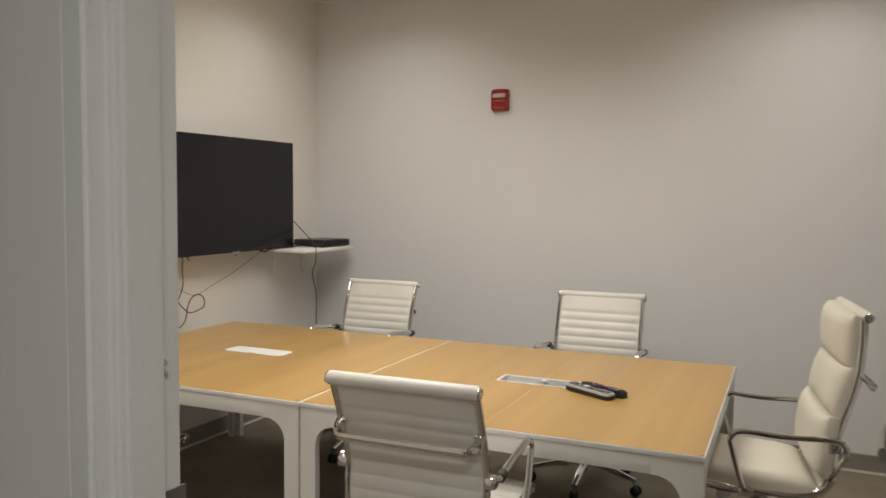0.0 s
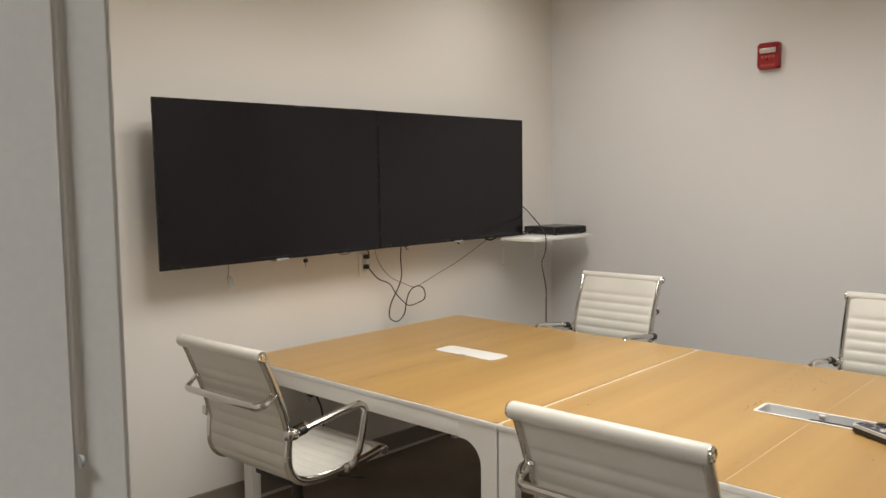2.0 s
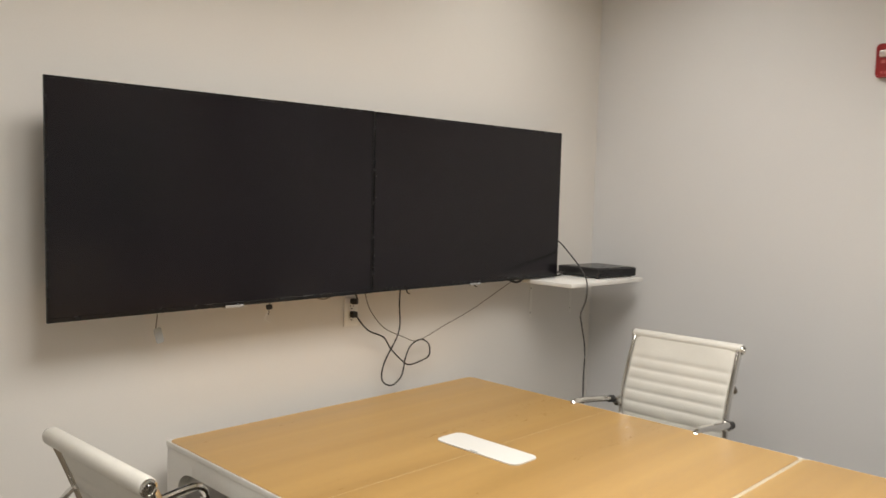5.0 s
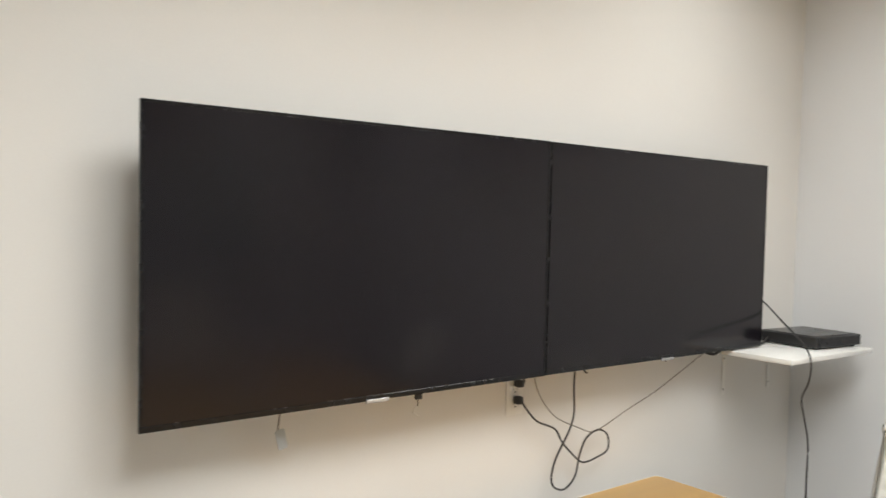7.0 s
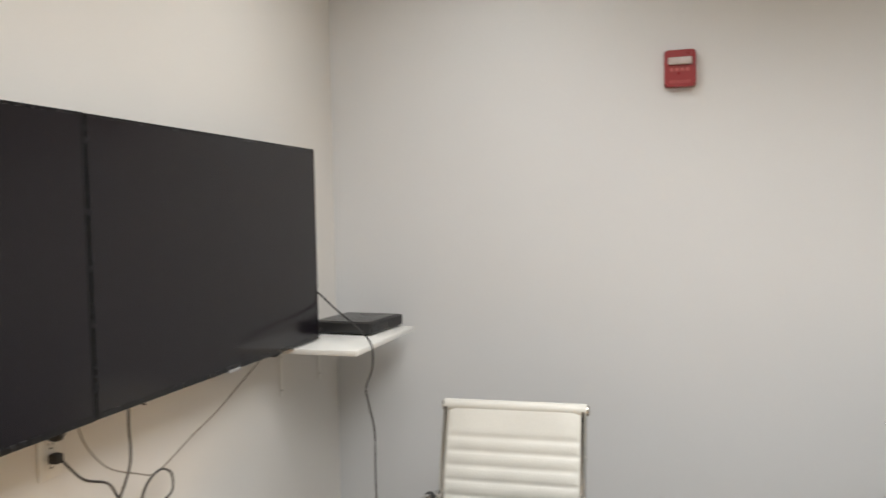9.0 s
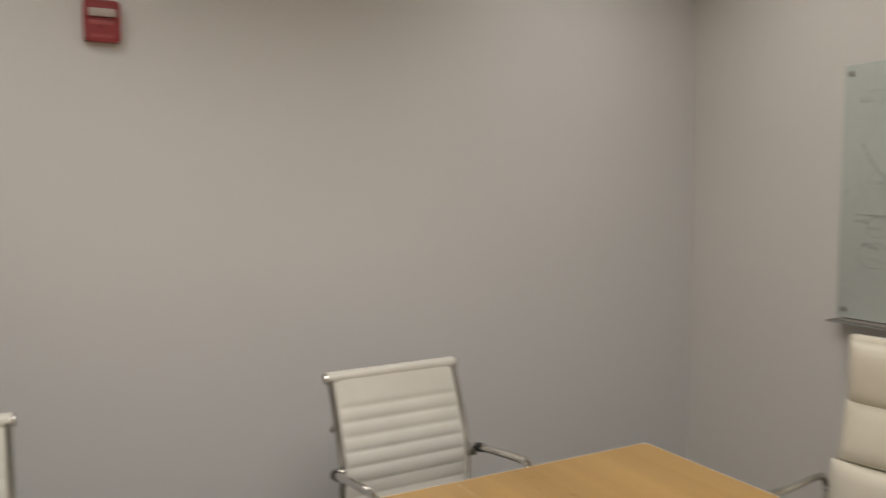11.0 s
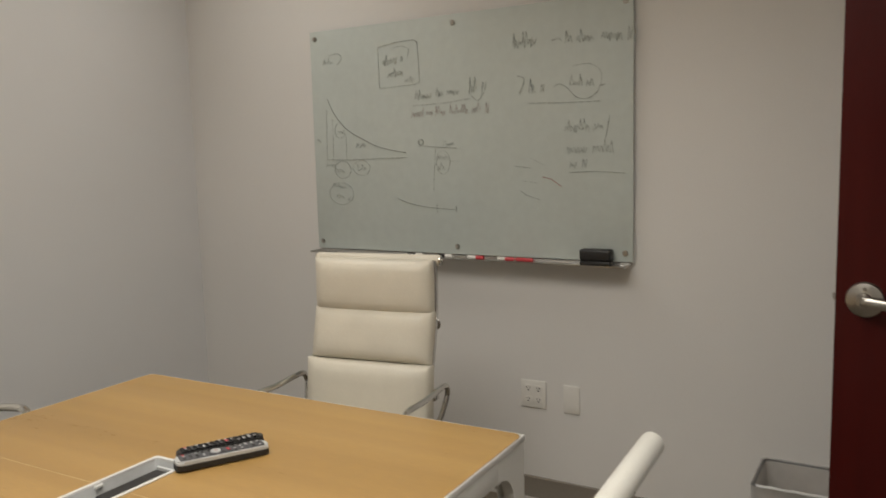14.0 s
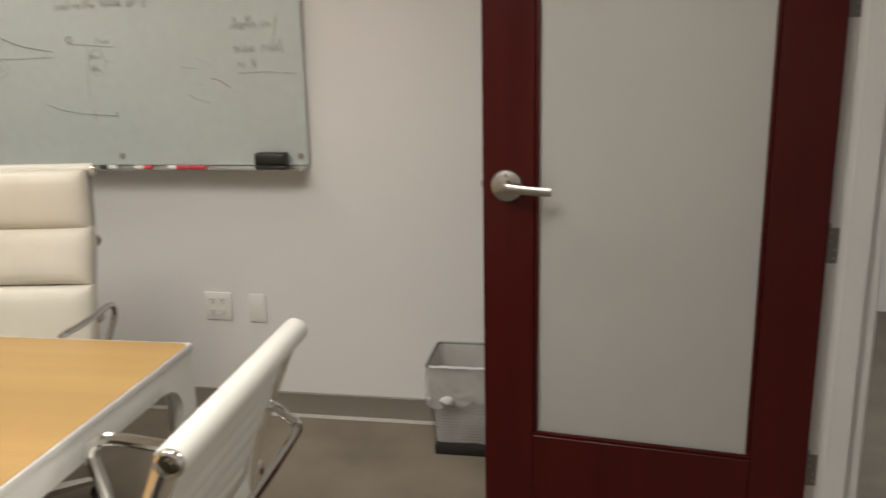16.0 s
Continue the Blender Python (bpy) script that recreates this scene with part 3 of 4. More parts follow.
def rails_and_arms(ob, prof, half, arm_z, hood=False):
    line = [Vector((0, y, z)) for y, z in prof]
    smooth = curve_through(line, 5)
    for s in (-1, 1):
        bm = tube(bmesh.new(), [(s * half, q.y, q.z) for q in smooth], 0.0165, 12, 0.72, up=(1, 0, 0))
        part("side_rail", bm, M_CHROME, ob)
        x = s * (half + (0.06 if hood else 0.035))
        back = next(q for q in smooth if q.z > arm_z - 0.035 and q.y < -0.1)
        front_z = 0.515 if not hood else 0.49
        pts = [(s * (half + 0.012), 0.055, front_z - 0.01), (x - s * 0.008, 0.066, front_z + 0.012), (x, 0.085, front_z + 0.06), (x, 0.115, arm_z - 0.055),
               (x, 0.118, arm_z - 0.025), (x, 0.100, arm_z - 0.004), (x, 0.06, arm_z + 0.002), (x, -0.06, arm_z - 0.012), (x, back.y + 0.035, arm_z - 0.03), (x - s * 0.006, back.y + 0.012, arm_z - 0.037), (s * (half + 0.010), back.y, arm_z - 0.04)]
        if hood:      # the rear end turns down before it meets the rail
            pts[-4:] = [(x, -0.06, arm_z - 0.006), (x, back.y + 0.02, arm_z - 0.004), (x, back.y - 0.018, arm_z - 0.018), (x - s * 0.004, back.y - 0.024, arm_z - 0.055), (x - s * 0.02, back.y + 0.01, arm_z - 0.13), (s * (half + 0.008), back.y + 0.016, arm_z - 0.16)]
        arm = part("armrest", tube(bmesh.new(), curve_through(pts, 5), 0.0105 if hood else 0.0135, 10, 0.95, up=(1, 0, 0)), M_CHROME, ob, "polished chrome armrest loop")
        part("bracket", boxed((min(s * (half - 0.002), s * (half + 0.032)), back.y - 0.02, arm_z - 0.062), (max(s * (half - 0.002), s * (half + 0.032)), back.y + 0.026, arm_z - 0.024), 0.008, 2), M_CHROME, arm)
        if not hood:
            # Dark shading at the arm's rear end, put in as a black band.
            part("arm_shade_band", tube(bmesh.new(), [(x, back.y + 0.02, arm_z - 0.0335), (x, back.y + 0.052, arm_z - 0.0285)], 0.0165, 12, 0.95, up=(1, 0, 0)), M_BLACK, arm, "black band for the dark shading on the arm")
        part("clamp", boxed((min(s * (half - 0.004), s * (half + 0.024)), 0.03, front_z - 0.03), (max(s * (half - 0.004), s * (half + 0.024)), 0.085, front_z + 0.004), 0.007, 2), M_CHROME, arm)
    return smooth


def end_caps(ob, half, at, r):
    for s in (-1, 1):
        m = pose(s * half, at.y, at.z, 0, 90 * s)
        bm = lathe(bmesh.new(), [(0, -0.004), (r * 0.88, -0.004), (r * 0.88, 0.003), (r * 0.8, 0.006), (r * 0.62, 0.007), (r * 0.6, 0.0045), (r * 0.34, 0.0045), (r * 0.3, 0.0075), (0, 0.0075)], m, 20)
        part("end_cap", bm, M_CHROME, ob, "turned chrome end cap")


def back_brace(ob, half, q, drop, reach):
    z = q.z - drop
    side = [(half, q.y - 0.006, q.z), (half - 0.001, q.y - 0.022, q.z - drop * 0.25), (half - 0.006, q.y - reach * 0.62, q.z - drop * 0.72), (half - 0.022, q.y - reach * 0.93, z), (half - 0.06, q.y - reach, z)]
    pts = [(-x, y, w) for x, y, w in side] + [(-0.05, q.y - reach - 0.002, z), (0.05, q.y - reach - 0.002, z)] + side[::-1]
    part("back_brace", tube(bmesh.new(), curve_through(pts, 6), 0.0145, 10, 0.55, up=(0, 1, 0.2)), M_CHROME, ob, "curved chrome brace behind the back")


def task_chair(m, label, lift=0.0):
    """Low-back chair: one ribbed leather sling between chrome rails, rolled at both ends."""
    ob = thing("office_chair", m, label, "chair", "ribbed chairs round the table")
    half, inner = 0.2365, 0.2285
    smooth = rails_and_arms(ob, PROFILE, half, 0.742)
    line = curve_through([Vector((0, y, z)) for y, z in PROFILE], 14)
    run = [0.0]
    for a, b in zip(line, line[1:]):
        run.append(run[-1] + (b - a).length)
    total, pitch, head = run[-1], 0.0485, 0.105
    bm = bmesh.new()
    xs = [-1, -0.97, -0.9, -0.6, -0.2, 0.2, 0.6, 0.9, 0.97, 1]
    fronts, backs = [], []
    for i, (q, d) in enumerate(zip(line, run)):
        way = (line[min(i + 1, len(line) - 1)] - line[max(i - 1, 0)]).normalized()
        nrm = Vector((0, -way.z, way.y))
        nrm = -nrm if i == 0 and nrm.z < 0 else nrm
        f = 0.0
        if d < total - head:
            f = abs(math.sin(math.pi * d / pitch)) ** 0.55
        else:
            f = min(1.0, abs(math.sin(math.pi * min(0.5, (d - total + head) / pitch))) ** 0.55 + 0.0)
        rowf, rowb = [], []
        for x in xs:
            edge = 1 - max(0, (abs(x) - 0.9) / 0.1)
            up = (0.006 + 0.0075 * f * edge)
            dn = (0.005 + 0.0065 * f * edge)
            rowf.append(bm.verts.new(Vector((x * inner, 0, 0)) + q - nrm * up))
            rowb.append(bm.verts.new(Vector((x * inner, 0, 0)) + q + nrm * dn))
        fronts.append(rowf), backs.append(rowb)
    for rows in (fronts, backs):
        for a, b in zip(rows, rows[1:]):
            for k in range(len(xs) - 1):
                bm.faces.new((a[k], a[k + 1], b[k + 1], b[k]))
    for k in (0, len(xs) - 1):
        for i in range(len(line) - 1):
            bm.faces.new((fronts[i][k], fronts[i + 1][k], backs[i + 1][k], backs[i][k]))
    for i in (0, len(line) - 1):
        for k in range(len(xs) - 1):
            bm.faces.new((fronts[i][k], fronts[i][k + 1], backs[i][k + 1], backs[i][k]))
    part("sling", bm, M_LEATHER, ob, "white leather sling stitched into ribs", 1.2)
    for q, r, w, nm in ((line[-1] + Vector((0, -0.006, 0.002)), 0.0225, 0.247, "top_roll"), (line[0] + Vector((0, 0.006, -0.006)), 0.021, 0.247, "front_roll")):
        bm = lathe(bmesh.new(), [(0, -w), (r * 0.9, -w), (r, -w + 0.005), (r, w - 0.005), (r * 0.9, w), (0, w)], Matrix.Translation(q) @ pose(0, 0, 0, 0, 90), 20)
        part(nm, bm, M_LEATHER, ob)
        end_caps(ob, w, q, r)
    brace = next(q for q in smooth if q.z > 0.845)
    back_brace(ob, half, brace, 0.035, 0.072)
    for s in (-1, 1):
        part("bolt", lathe(bmesh.new(), [(0, 0), (0.009, 0), (0.008, 0.006), (0, 0.007)], pose(s * (half - 0.014), brace.y - 0.01, brace.z, 90), 12), M_CHROME, ob)
    part("seat_bar", tube(bmesh.new(), [(-half, 0.02, 0.492), (half, 0.02, 0.492)], 0.011, 10), M_CHROME, ob)
    part("seat_bar", tube(bmesh.new(), [(-half, -0.12, 0.49), (half, -0.12, 0.49)], 0.011, 10), M_CHROME, ob)
    swing_base(ob, 0.50, lift)
    return ob


def cushion(bm, w, h, d, m, n=10):
    """A soft pad: a box whose faces swell and whose edges are round."""
    def shape(u, v):
        a = (1 - abs(u) ** 5) * (1 - abs(v) ** 5)
        return d * (0.38 + 0.62 * a ** 0.55)
    grid = []
    for s in (1, -1):
        rows = []
        for i in range(n + 1):
            row = []
            for j in range(n + 1):
                u, v = math.sin(math.pi / 2 * (2 * i / n - 1)), math.sin(math.pi / 2 * (2 * j / n - 1))
                wr = 0.0012 * math.sin(9 * u + 5 * v) * (1 - v * v)
                row.append(bm.verts.new(m @ Vector((u * w / 2, (shape(u, v) + wr) * (1 if s > 0 else -0.35), v * h / 2))))
            rows.append(row)
        grid.append(rows)
        for i in range(n):
            for j in range(n):
                bm.faces.new((rows[i][j], rows[i + 1][j], rows[i + 1][j + 1], rows[i][j + 1]))
    f, b = grid
    rim = [(i, 0) for i in range(n)] + [(n, j) for j in range(n)] + [(n - i, n) for i in range(n)] + [(0, n - j) for j in range(n)]
    for k in range(len(rim)):
        (i, j), (p, q) = rim[k], rim[(k + 1) % len(rim)]
        bm.faces.new((f[i][j], f[p][q], b[p][q], b[i][j]))
    return bm


def executive_chair(m):
    ob = thing("executive_chair", m, "high-back cream leather chair with padded back and chrome rails", "chair")
    half = 0.232
    smooth = rails_and_arms(ob, TALL, half, 0.714, True)
    line = curve_through([Vector((0, y, z)) for y, z in TALL], 14)
    sling = bmesh.new()
    rows = []
    for i, q in enumerate(line):
        way = (line[min(i + 1, len(line) - 1)] - line[max(i - 1, 0)]).normalized()
        nrm = Vector((0, -way.z, way.y))
        rows.append([sling.verts.new(Vector((x, 0, 0)) + q + nrm * o) for x, o in ((-0.215, 0.004), (0.215, 0.004), (0.215, -0.004), (-0.215, -0.004))])
    for a, b in zip(rows, rows[1:]):
        for k in range(4):
            sling.faces.new((a[k], a[(k + 1) % 4], b[(k + 1) % 4], b[k]))
    sling.faces.new(rows[0][::-1]), sling.faces.new(rows[-1])
    part("sling", sling, M_CREAM, ob)
    zs = ((1.052, 0.186, 0.475), (0.868, 0.184, 0.482), (0.672, 0.212, 0.498))
    for z, h, wide in zs:
        q = min(line, key=lambda p: abs(p.z - z) + (1 if p.y > -0.15 else 0))
        i = line.index(q)
        way = (line[min(i + 3, len(line) - 1)] - line[i - 3]).normalized()
        tilt = math.degrees(math.atan2(-way.y, way.z))
        mm = Matrix.Translation(q + Vector((0, 0.008, 0))) @ pose(0, 0, 0, tilt)
        part("back_pad", cushion(bmesh.new(), wide, h + 0.008, 0.068, mm), M_CREAM, ob, "plump cream leather back pad", 1.0)
    part("seat_pad", cushion(bmesh.new(), 0.475, 0.49, 0.078, Matrix.Translation((0, 0.05, 0.492)) @ pose(0, 0, 0, 93)), M_CREAM, ob, "plump cream leather seat pad", 1.0)
    for q, r, w, nm in ((line[-1] + Vector((0, -0.014, 0.0)), 0.020, 0.25, "top_roll"), (line[0] + Vector((0, 0.006, -0.006)), 0.021, 0.247, "front_roll")):
        bm = lathe(bmesh.new(), [(0, -w), (r * 0.9, -w), (r, -w + 0.005), (r, w - 0.005), (r * 0.9, w), (0, w)], Matrix.Translation(q) @ pose(0, 0, 0, 0, 90), 20)
        part(nm, bm, M_CREAM, ob)
        end_caps(ob, w, q, r)
    back_brace(ob, half, next(q for q in smooth if q.z > 0.93), 0.04, 0.065)
    part("seat_bar", tube(bmesh.new(), [(-half, 0.02, 0.466), (half, 0.02, 0.466)], 0.011, 10), M_CHROME, ob)
    swing_base(ob, 0.475)
    return ob


def seat_at(x, y, turn, top=-0.33, z=0.0):
    """The pose of a chair whose top roll is centred on x, y."""
    d = Vector((-math.sin(radians(turn)), math.cos(radians(turn))))
    return pose(x - d.x * top, y - d.y * top, z, 0, 0, turn)


chair = task_chair(seat_at(2.36, -3.015, 2.5), "white ribbed leather chair with chrome frame, tucked to the table")
task_chair(seat_at(0.79, -3.045, 4, z=-0.036), "white ribbed leather chair with chrome frame, let down, near the screens", 0.036)
copy_thing(chair, seat_at(0.941, -0.622, 182))["label"] = "white ribbed leather chair with chrome frame, near the corner shelf"
copy_thing(chair, seat_at(2.355, -0.563, 183))["label"] = "white ribbed leather chair with chrome frame, against the plain wall"
executive_chair(seat_at(3.583, -1.70, 99, -0.31))


# ---- screens, shelf and cables ----
def television(y0, y1, z0, z1, tilt, label):
    ob = thing("television", pose(0, (y0 + y1) / 2, z0, tilt), label, "television", "pair of wall screens")
    h, w, xf = z1 - z0, (y1 - y0) / 2, 0.167
    part("back_shell", boxed((xf - 0.055, -w + 0.045, 0.045), (xf - 0.010, w - 0.045, h - 0.045), 0.012, 2), M_SHELL, ob)
    bm = bmesh.new()
    b = 0.007
    for lo, hi in (((-w, 0), (w, 0.014)), ((-w, h - b), (w, h)), ((-w, 0.014), (-w + b, h - b)), ((w - b, 0.014), (w, h - b))):
        box(bm, (xf - 0.0095, lo[0], lo[1]), (xf + 0.0015, hi[0], hi[1]), 0.001, 1)
    part("bezel", bm, M_BEZEL, ob)
    part("screen", boxed((xf - 0.0095, -w + b + 0.0005, 0.0145), (xf, w - b - 0.0005, h - b - 0.0005)), M_SCREEN, ob, "dark glossy screen, switched off")
    part("badge", boxed((xf - 0.004, -0.035, -0.006), (xf + 0.0025, 0.035, 0.004), 0.001, 1), M_LOGO, ob, "small grey badge")
    for y in (-0.2, 0.2):
        part("mount_arm", boxed((0.012, y - 0.02, 0.08), (xf - 0.0555, y + 0.02, h - 0.08), 0.003, 1), M_BLACK, ob)
    part("wall_plate", boxed((0.001, -0.32, h / 2 - 0.11), (0.0118, 0.32, h / 2 + 0.11), 0.002, 1), M_BLACK, ob)
    return ob


television(-2.954, -1.737, 1.1825, 1.9045, 0.55, "large black flat screen mounted on the wall, off")
television(-1.733, -0.535, 1.193, 1.9125, 0.3, "large black flat screen beside its twin, off")


def pull_cord(y, z0, tag):
    """A thin mount-release cord hanging below a screen."""
    ob = thing("pull_cord", pose(0.075, y, z0), "thin mount-release cord hanging below the screen", "cord", "mount cords")
    part("cord", tube(bmesh.new(), curve_through([(0, 0, 0.05), (0, 0.002, 0.0), (0.002, -0.004, -0.045)], 5), 0.0022, 6), M_GREYCABLE, ob)
    if tag:
        bm = prism(bmesh.new(), rounded(-0.012, -0.098, 0.014, -0.045, 0.006), "x", 0.0, 0.002)
        bmesh.ops.rotate(bm, verts=bm.verts, cent=(0, 0, -0.045), matrix=Matrix.Rotation(radians(14), 3, "X"))
        part("tag", bm, M_GREY, ob, "pale plastic tag")
    else:
        part("clip", boxed((-0.006, -0.012, -0.026), (0.006, 0.012, -0.008), 0.003, 1), M_BLACK, ob)
        part("hook", tube(bmesh.new(), curve_through([(0, 0.008, -0.02), (0, -0.01, -0.045), (0, -0.017, -0.062), (0, 0.004, -0.075)], 5), 0.0022, 6), M_PLATE, ob)


pull_cord(-2.582, 1.16, True)
pull_cord(-2.15, 1.17, False)
for y in (-2.335, -1.915):
    ob = thing("cable_loop", pose(0.09, y, 1.19), "thin pale loop of cable sagging under the screen", "cable", "sagging loops")
    part("strand", tube(bmesh.new(), curve_through([(0, -0.075, 0.03), (0, -0.05, -0.005), (0, 0.0, -0.022), (0, 0.05, -0.005), (0, 0.075, 0.03)], 6), 0.003, 6), M_GREYCABLE, ob)
for y, z in ((-1.49, 1.18), (-1.07, 1.185)):
    ob = thing("mount_clip", pose(0.10, y, z), "small black clip under the screen", "clip", "mount clips")
    part("clip_body", boxed((-0.006, -0.016, 0.0), (0.006, 0.016, 0.03), 0.003, 1), M_BLACK, ob)
    part("clip_hook", tube(bmesh.new(), curve_through([(0, 0, 0.005), (0, 0.004, -0.012), (0, 0.018, -0.018)], 4), 0.003, 6), M_BLACK, ob)


def wall_socket(m, gang, blank, label):
    """Cover plate in local x-z, facing +y."""
    ob = thing("wall_socket" if not blank else "blank_plate", m, label, "wall socket" if not blank else "wall plate")
    w, h = 0.036 * 1 + 0.023 * (gang - 1), 0.0605
    part("plate", boxed((-w, 0.0005, -h), (w, 0.007, h), 0.003, 2), M_PLATE, ob)
    if blank:
        return ob
    xs = (0,) if gang == 1 else (-0.0235, 0.0235)
    for x in xs:
        for z in (-0.024, 0.024):
            out = part("outlet", prism(bmesh.new(), rounded(x - 0.0165, z - 0.0145, x + 0.0165, z + 0.0145, 0.008), "y", 0.0072, 0.0092), M_PLATE, ob)
            bm = bmesh.new()
            box(bm, (x - 0.008, 0.0093, z - 0.002), (x - 0.0055, 0.0096, z + 0.007)), box(bm, (x + 0.0055, 0.0093, z - 0.001), (x + 0.008, 0.0096, z + 0.006))
            box(bm, (x - 0.003, 0.0093, z - 0.0105), (x + 0.003, 0.0096, z - 0.0055))
            part("slot", bm, M_BLACK, out)
        part("screw", lathe(bmesh.new(), [(0, 0), (0.0035, 0), (0.003, 0.0012), (0, 0.0014)], pose(x, 0.0072, 0, -90), 10), M_PLATE, ob)
    return ob


wall_socket(pose(W, -2.0135, 0.4785, 0, 0, 90), 2, False, "white double-gang wall socket plate with four outlets")
wall_socket(pose(W, -2.188, 0.475, 0, 0, 90), 1, True, "white blank wall plate beside the sockets")
wall_socket(pose(0, -1.713, 1.09, 0, 0, -90), 1, False, "white wall socket with a plug, under the screens")
wall_socket(pose(0, -2.1, 0.45, 0, 0, -90), 1, False, "white wall socket under the table")


def cable(name, points, radius, mat, label, steps=8):
    """A cable as one swept tube."""
    ob = part(name, tube(bmesh.new(), curve_through(points, steps), radius, 8), mat)
    return tagged(ob, label, "cable")


plug = thing("power_plug", pose(0.0, -1.713, 1.117), "black power plugs in the wall socket", "plug")
part("plug_body", boxed((0.0105, -0.013, 0.008), (0.040, 0.013, 0.032), 0.006, 2), M_BLACK, plug)
part("plug_body", boxed((0.0105, -0.013, -0.048), (0.038, 0.013, -0.022), 0.006, 2), M_BLACK, plug)
cable("power_cable", [(0.045, -1.713, 1.137), (0.07, -1.733, 1.157), (0.08, -1.758, 1.182), (0.08, -1.818, 1.212)], 0.0034, M_CABLE, "black power cable from the socket up to a screen")
cable("power_cable", [(0.04, -1.713, 1.080), (0.06, -1.703, 1.052), (0.06, -1.658, 1.012), (0.06, -1.578, 0.977), (0.055, -1.533, 0.922), (0.05, -1.458, 0.857), (0.05, -1.418, 0.837),
                      (0.05, -1.358, 0.844), (0.052, -1.303, 0.864), (0.055, -1.308, 0.917), (0.055, -1.358, 0.944), (0.055, -1.418, 0.922), (0.05, -1.443, 0.867), (0.045, -1.458, 0.792), (0.045, -1.513, 0.757),
                      (0.045, -1.568, 0.787), (0.05, -1.563, 0.862), (0.055, -1.503, 0.962), (0.06, -1.488, 1.022), (0.065, -1.498, 1.112), (0.07, -1.498, 1.202)],
      0.0034, M_CABLE, "black power cable looping below the screens")
cable("signal_cable", [(0.07, -1.70, 1.21), (0.06, -1.66, 1.11), (0.06, -1.58, 1.02), (0.055, -1.46, 0.965), (0.055, -1.39, 0.940), (0.055, -1.33, 0.952), (0.055, -1.2, 0.998), (0.06, -1.064, 1.045), (0.06, -0.92, 1.103), (0.07, -0.78, 1.17), (0.09, -0.70, 1.21)],
      0.0021, M_GREYCABLE, "thin brown-grey cable slung under the screens")
cable("signal_cable", [(0.10, -0.870, 1.215), (0.12, -0.840, 1.188), (0.13, -0.800, 1.178), (0.13, -0.760, 1.190), (0.12, -0.710, 1.215)], 0.006, M_CABLE, "black cable hanging in a short loop under the screen")
SHZ = 1.19


def shelf():
    ob = thing("wall_shelf", pose(0, -0.395, SHZ), "white laminate corner shelf on small brackets", "shelf")
    part("board", boxed((0.001, -0.336, -0.02), (0.405, 0.285, 0), 0.0025, 2), M_WHITE, ob)
    for y in (-0.14, 0.2):
        bracket = part("bracket", boxed((0.001, y - 0.012, -0.225), (0.004, y + 0.012, -0.0205), 0.001, 1), M_PLATE, ob, "pale metal bracket")
        part("bracket_arm", boxed((0.0045, y - 0.012, -0.0235), (0.25, y + 0.012, -0.0205), 0.001, 1), M_PLATE, bracket)
        for z in (-0.07, -0.2):
            part("screw", lathe(bmesh.new(), [(0, 0), (0.0045, 0), (0.003, 0.002), (0, 0.0024)], pose(0.004, y, z, 0, 90), 10), M_STEEL, bracket)


shelf()


def media_box():
    ob = thing("media_player", pose(0.205, -0.24, SHZ, 0, 0, -5), "flat black media box on the corner shelf", "media player")
    part("case", boxed((-0.135, -0.155, 0.006), (0.135, 0.155, 0.05), 0.005, 2), M_BLACK, ob)
    part("lid_panel", boxed((-0.12, -0.14, 0.0502), (0.12, 0.14, 0.0525), 0.001, 1), M_BEZEL, ob)
    part("front_panel", boxed((0.1352, -0.145, 0.010), (0.1375, 0.145, 0.046), 0.001, 1), M_BEZEL, ob)
    for x in (-0.11, 0.11):
        for y in (-0.13, 0.13):
            part("foot", lathe(bmesh.new(), [(0, 0), (0.012, 0), (0.011, 0.007), (0, 0.007)], pose(x, y, 0), 12), M_BLACK, ob)


media_box()
cable("power_cable", [(0.12, -0.60, 1.32), (0.14, -0.54, 1.375), (0.16, -0.515, 1.37), (0.22, -0.50, 1.31), (0.34, -0.57, 1.25), (0.412, -0.625, 1.208), (0.43, -0.64, 1.16), (0.422, -0.64, 1.10), (0.402, -0.645, 1.04),
                      (0.412, -0.64, 0.97), (0.43, -0.64, 0.88), (0.43, -0.64, 0.74), (0.43, -0.64, 0.55), (0.42, -0.65, 0.30), (0.36, -0.66, 0.08), (0.25, -0.64, 0.006), (0.06, -0.60, 0.006)],
      0.0034, M_CABLE, "black cable hanging from the shelf edge to the floor")
cable("signal_cable", [(0.10, -0.66, 1.22), (0.11, -0.58, 1.205), (0.10, -0.50, 1.2), (0.085, -0.42, 1.205), (0.09, -0.36, 1.21)], 0.005, M_CABLE, "black cables bunched behind the media box")
cable("signal_cable", [(0.12, -0.70, 1.215), (0.13, -0.57, 1.2), (0.13, -0.47, 1.196), (0.11, -0.40, 1.21), (0.10, -0.36, 1.22)], 0.0045, M_CABLE, "black cables bunched behind the media box")
cable("power_cable", [(0.012, -2.1, 0.475), (0.05, -2.10, 0.47), (0.07, -2.09, 0.43), (0.06, -2.06, 0.36), (0.05, -2.04, 0.20), (0.06, -2.0, 0.02), (0.2, -1.9, 0.006)], 0.005, M_CABLE, "black power cable under the table")
bulb = thing("power_adapter", pose(0.010, -2.1, 0.475), "black plug-in power adapter under the table", "power adapter")
part("adapter_body", boxed((0.0, -0.024, -0.03), (0.045, 0.024, 0.03), 0.010, 3), M_BLACK, bulb)


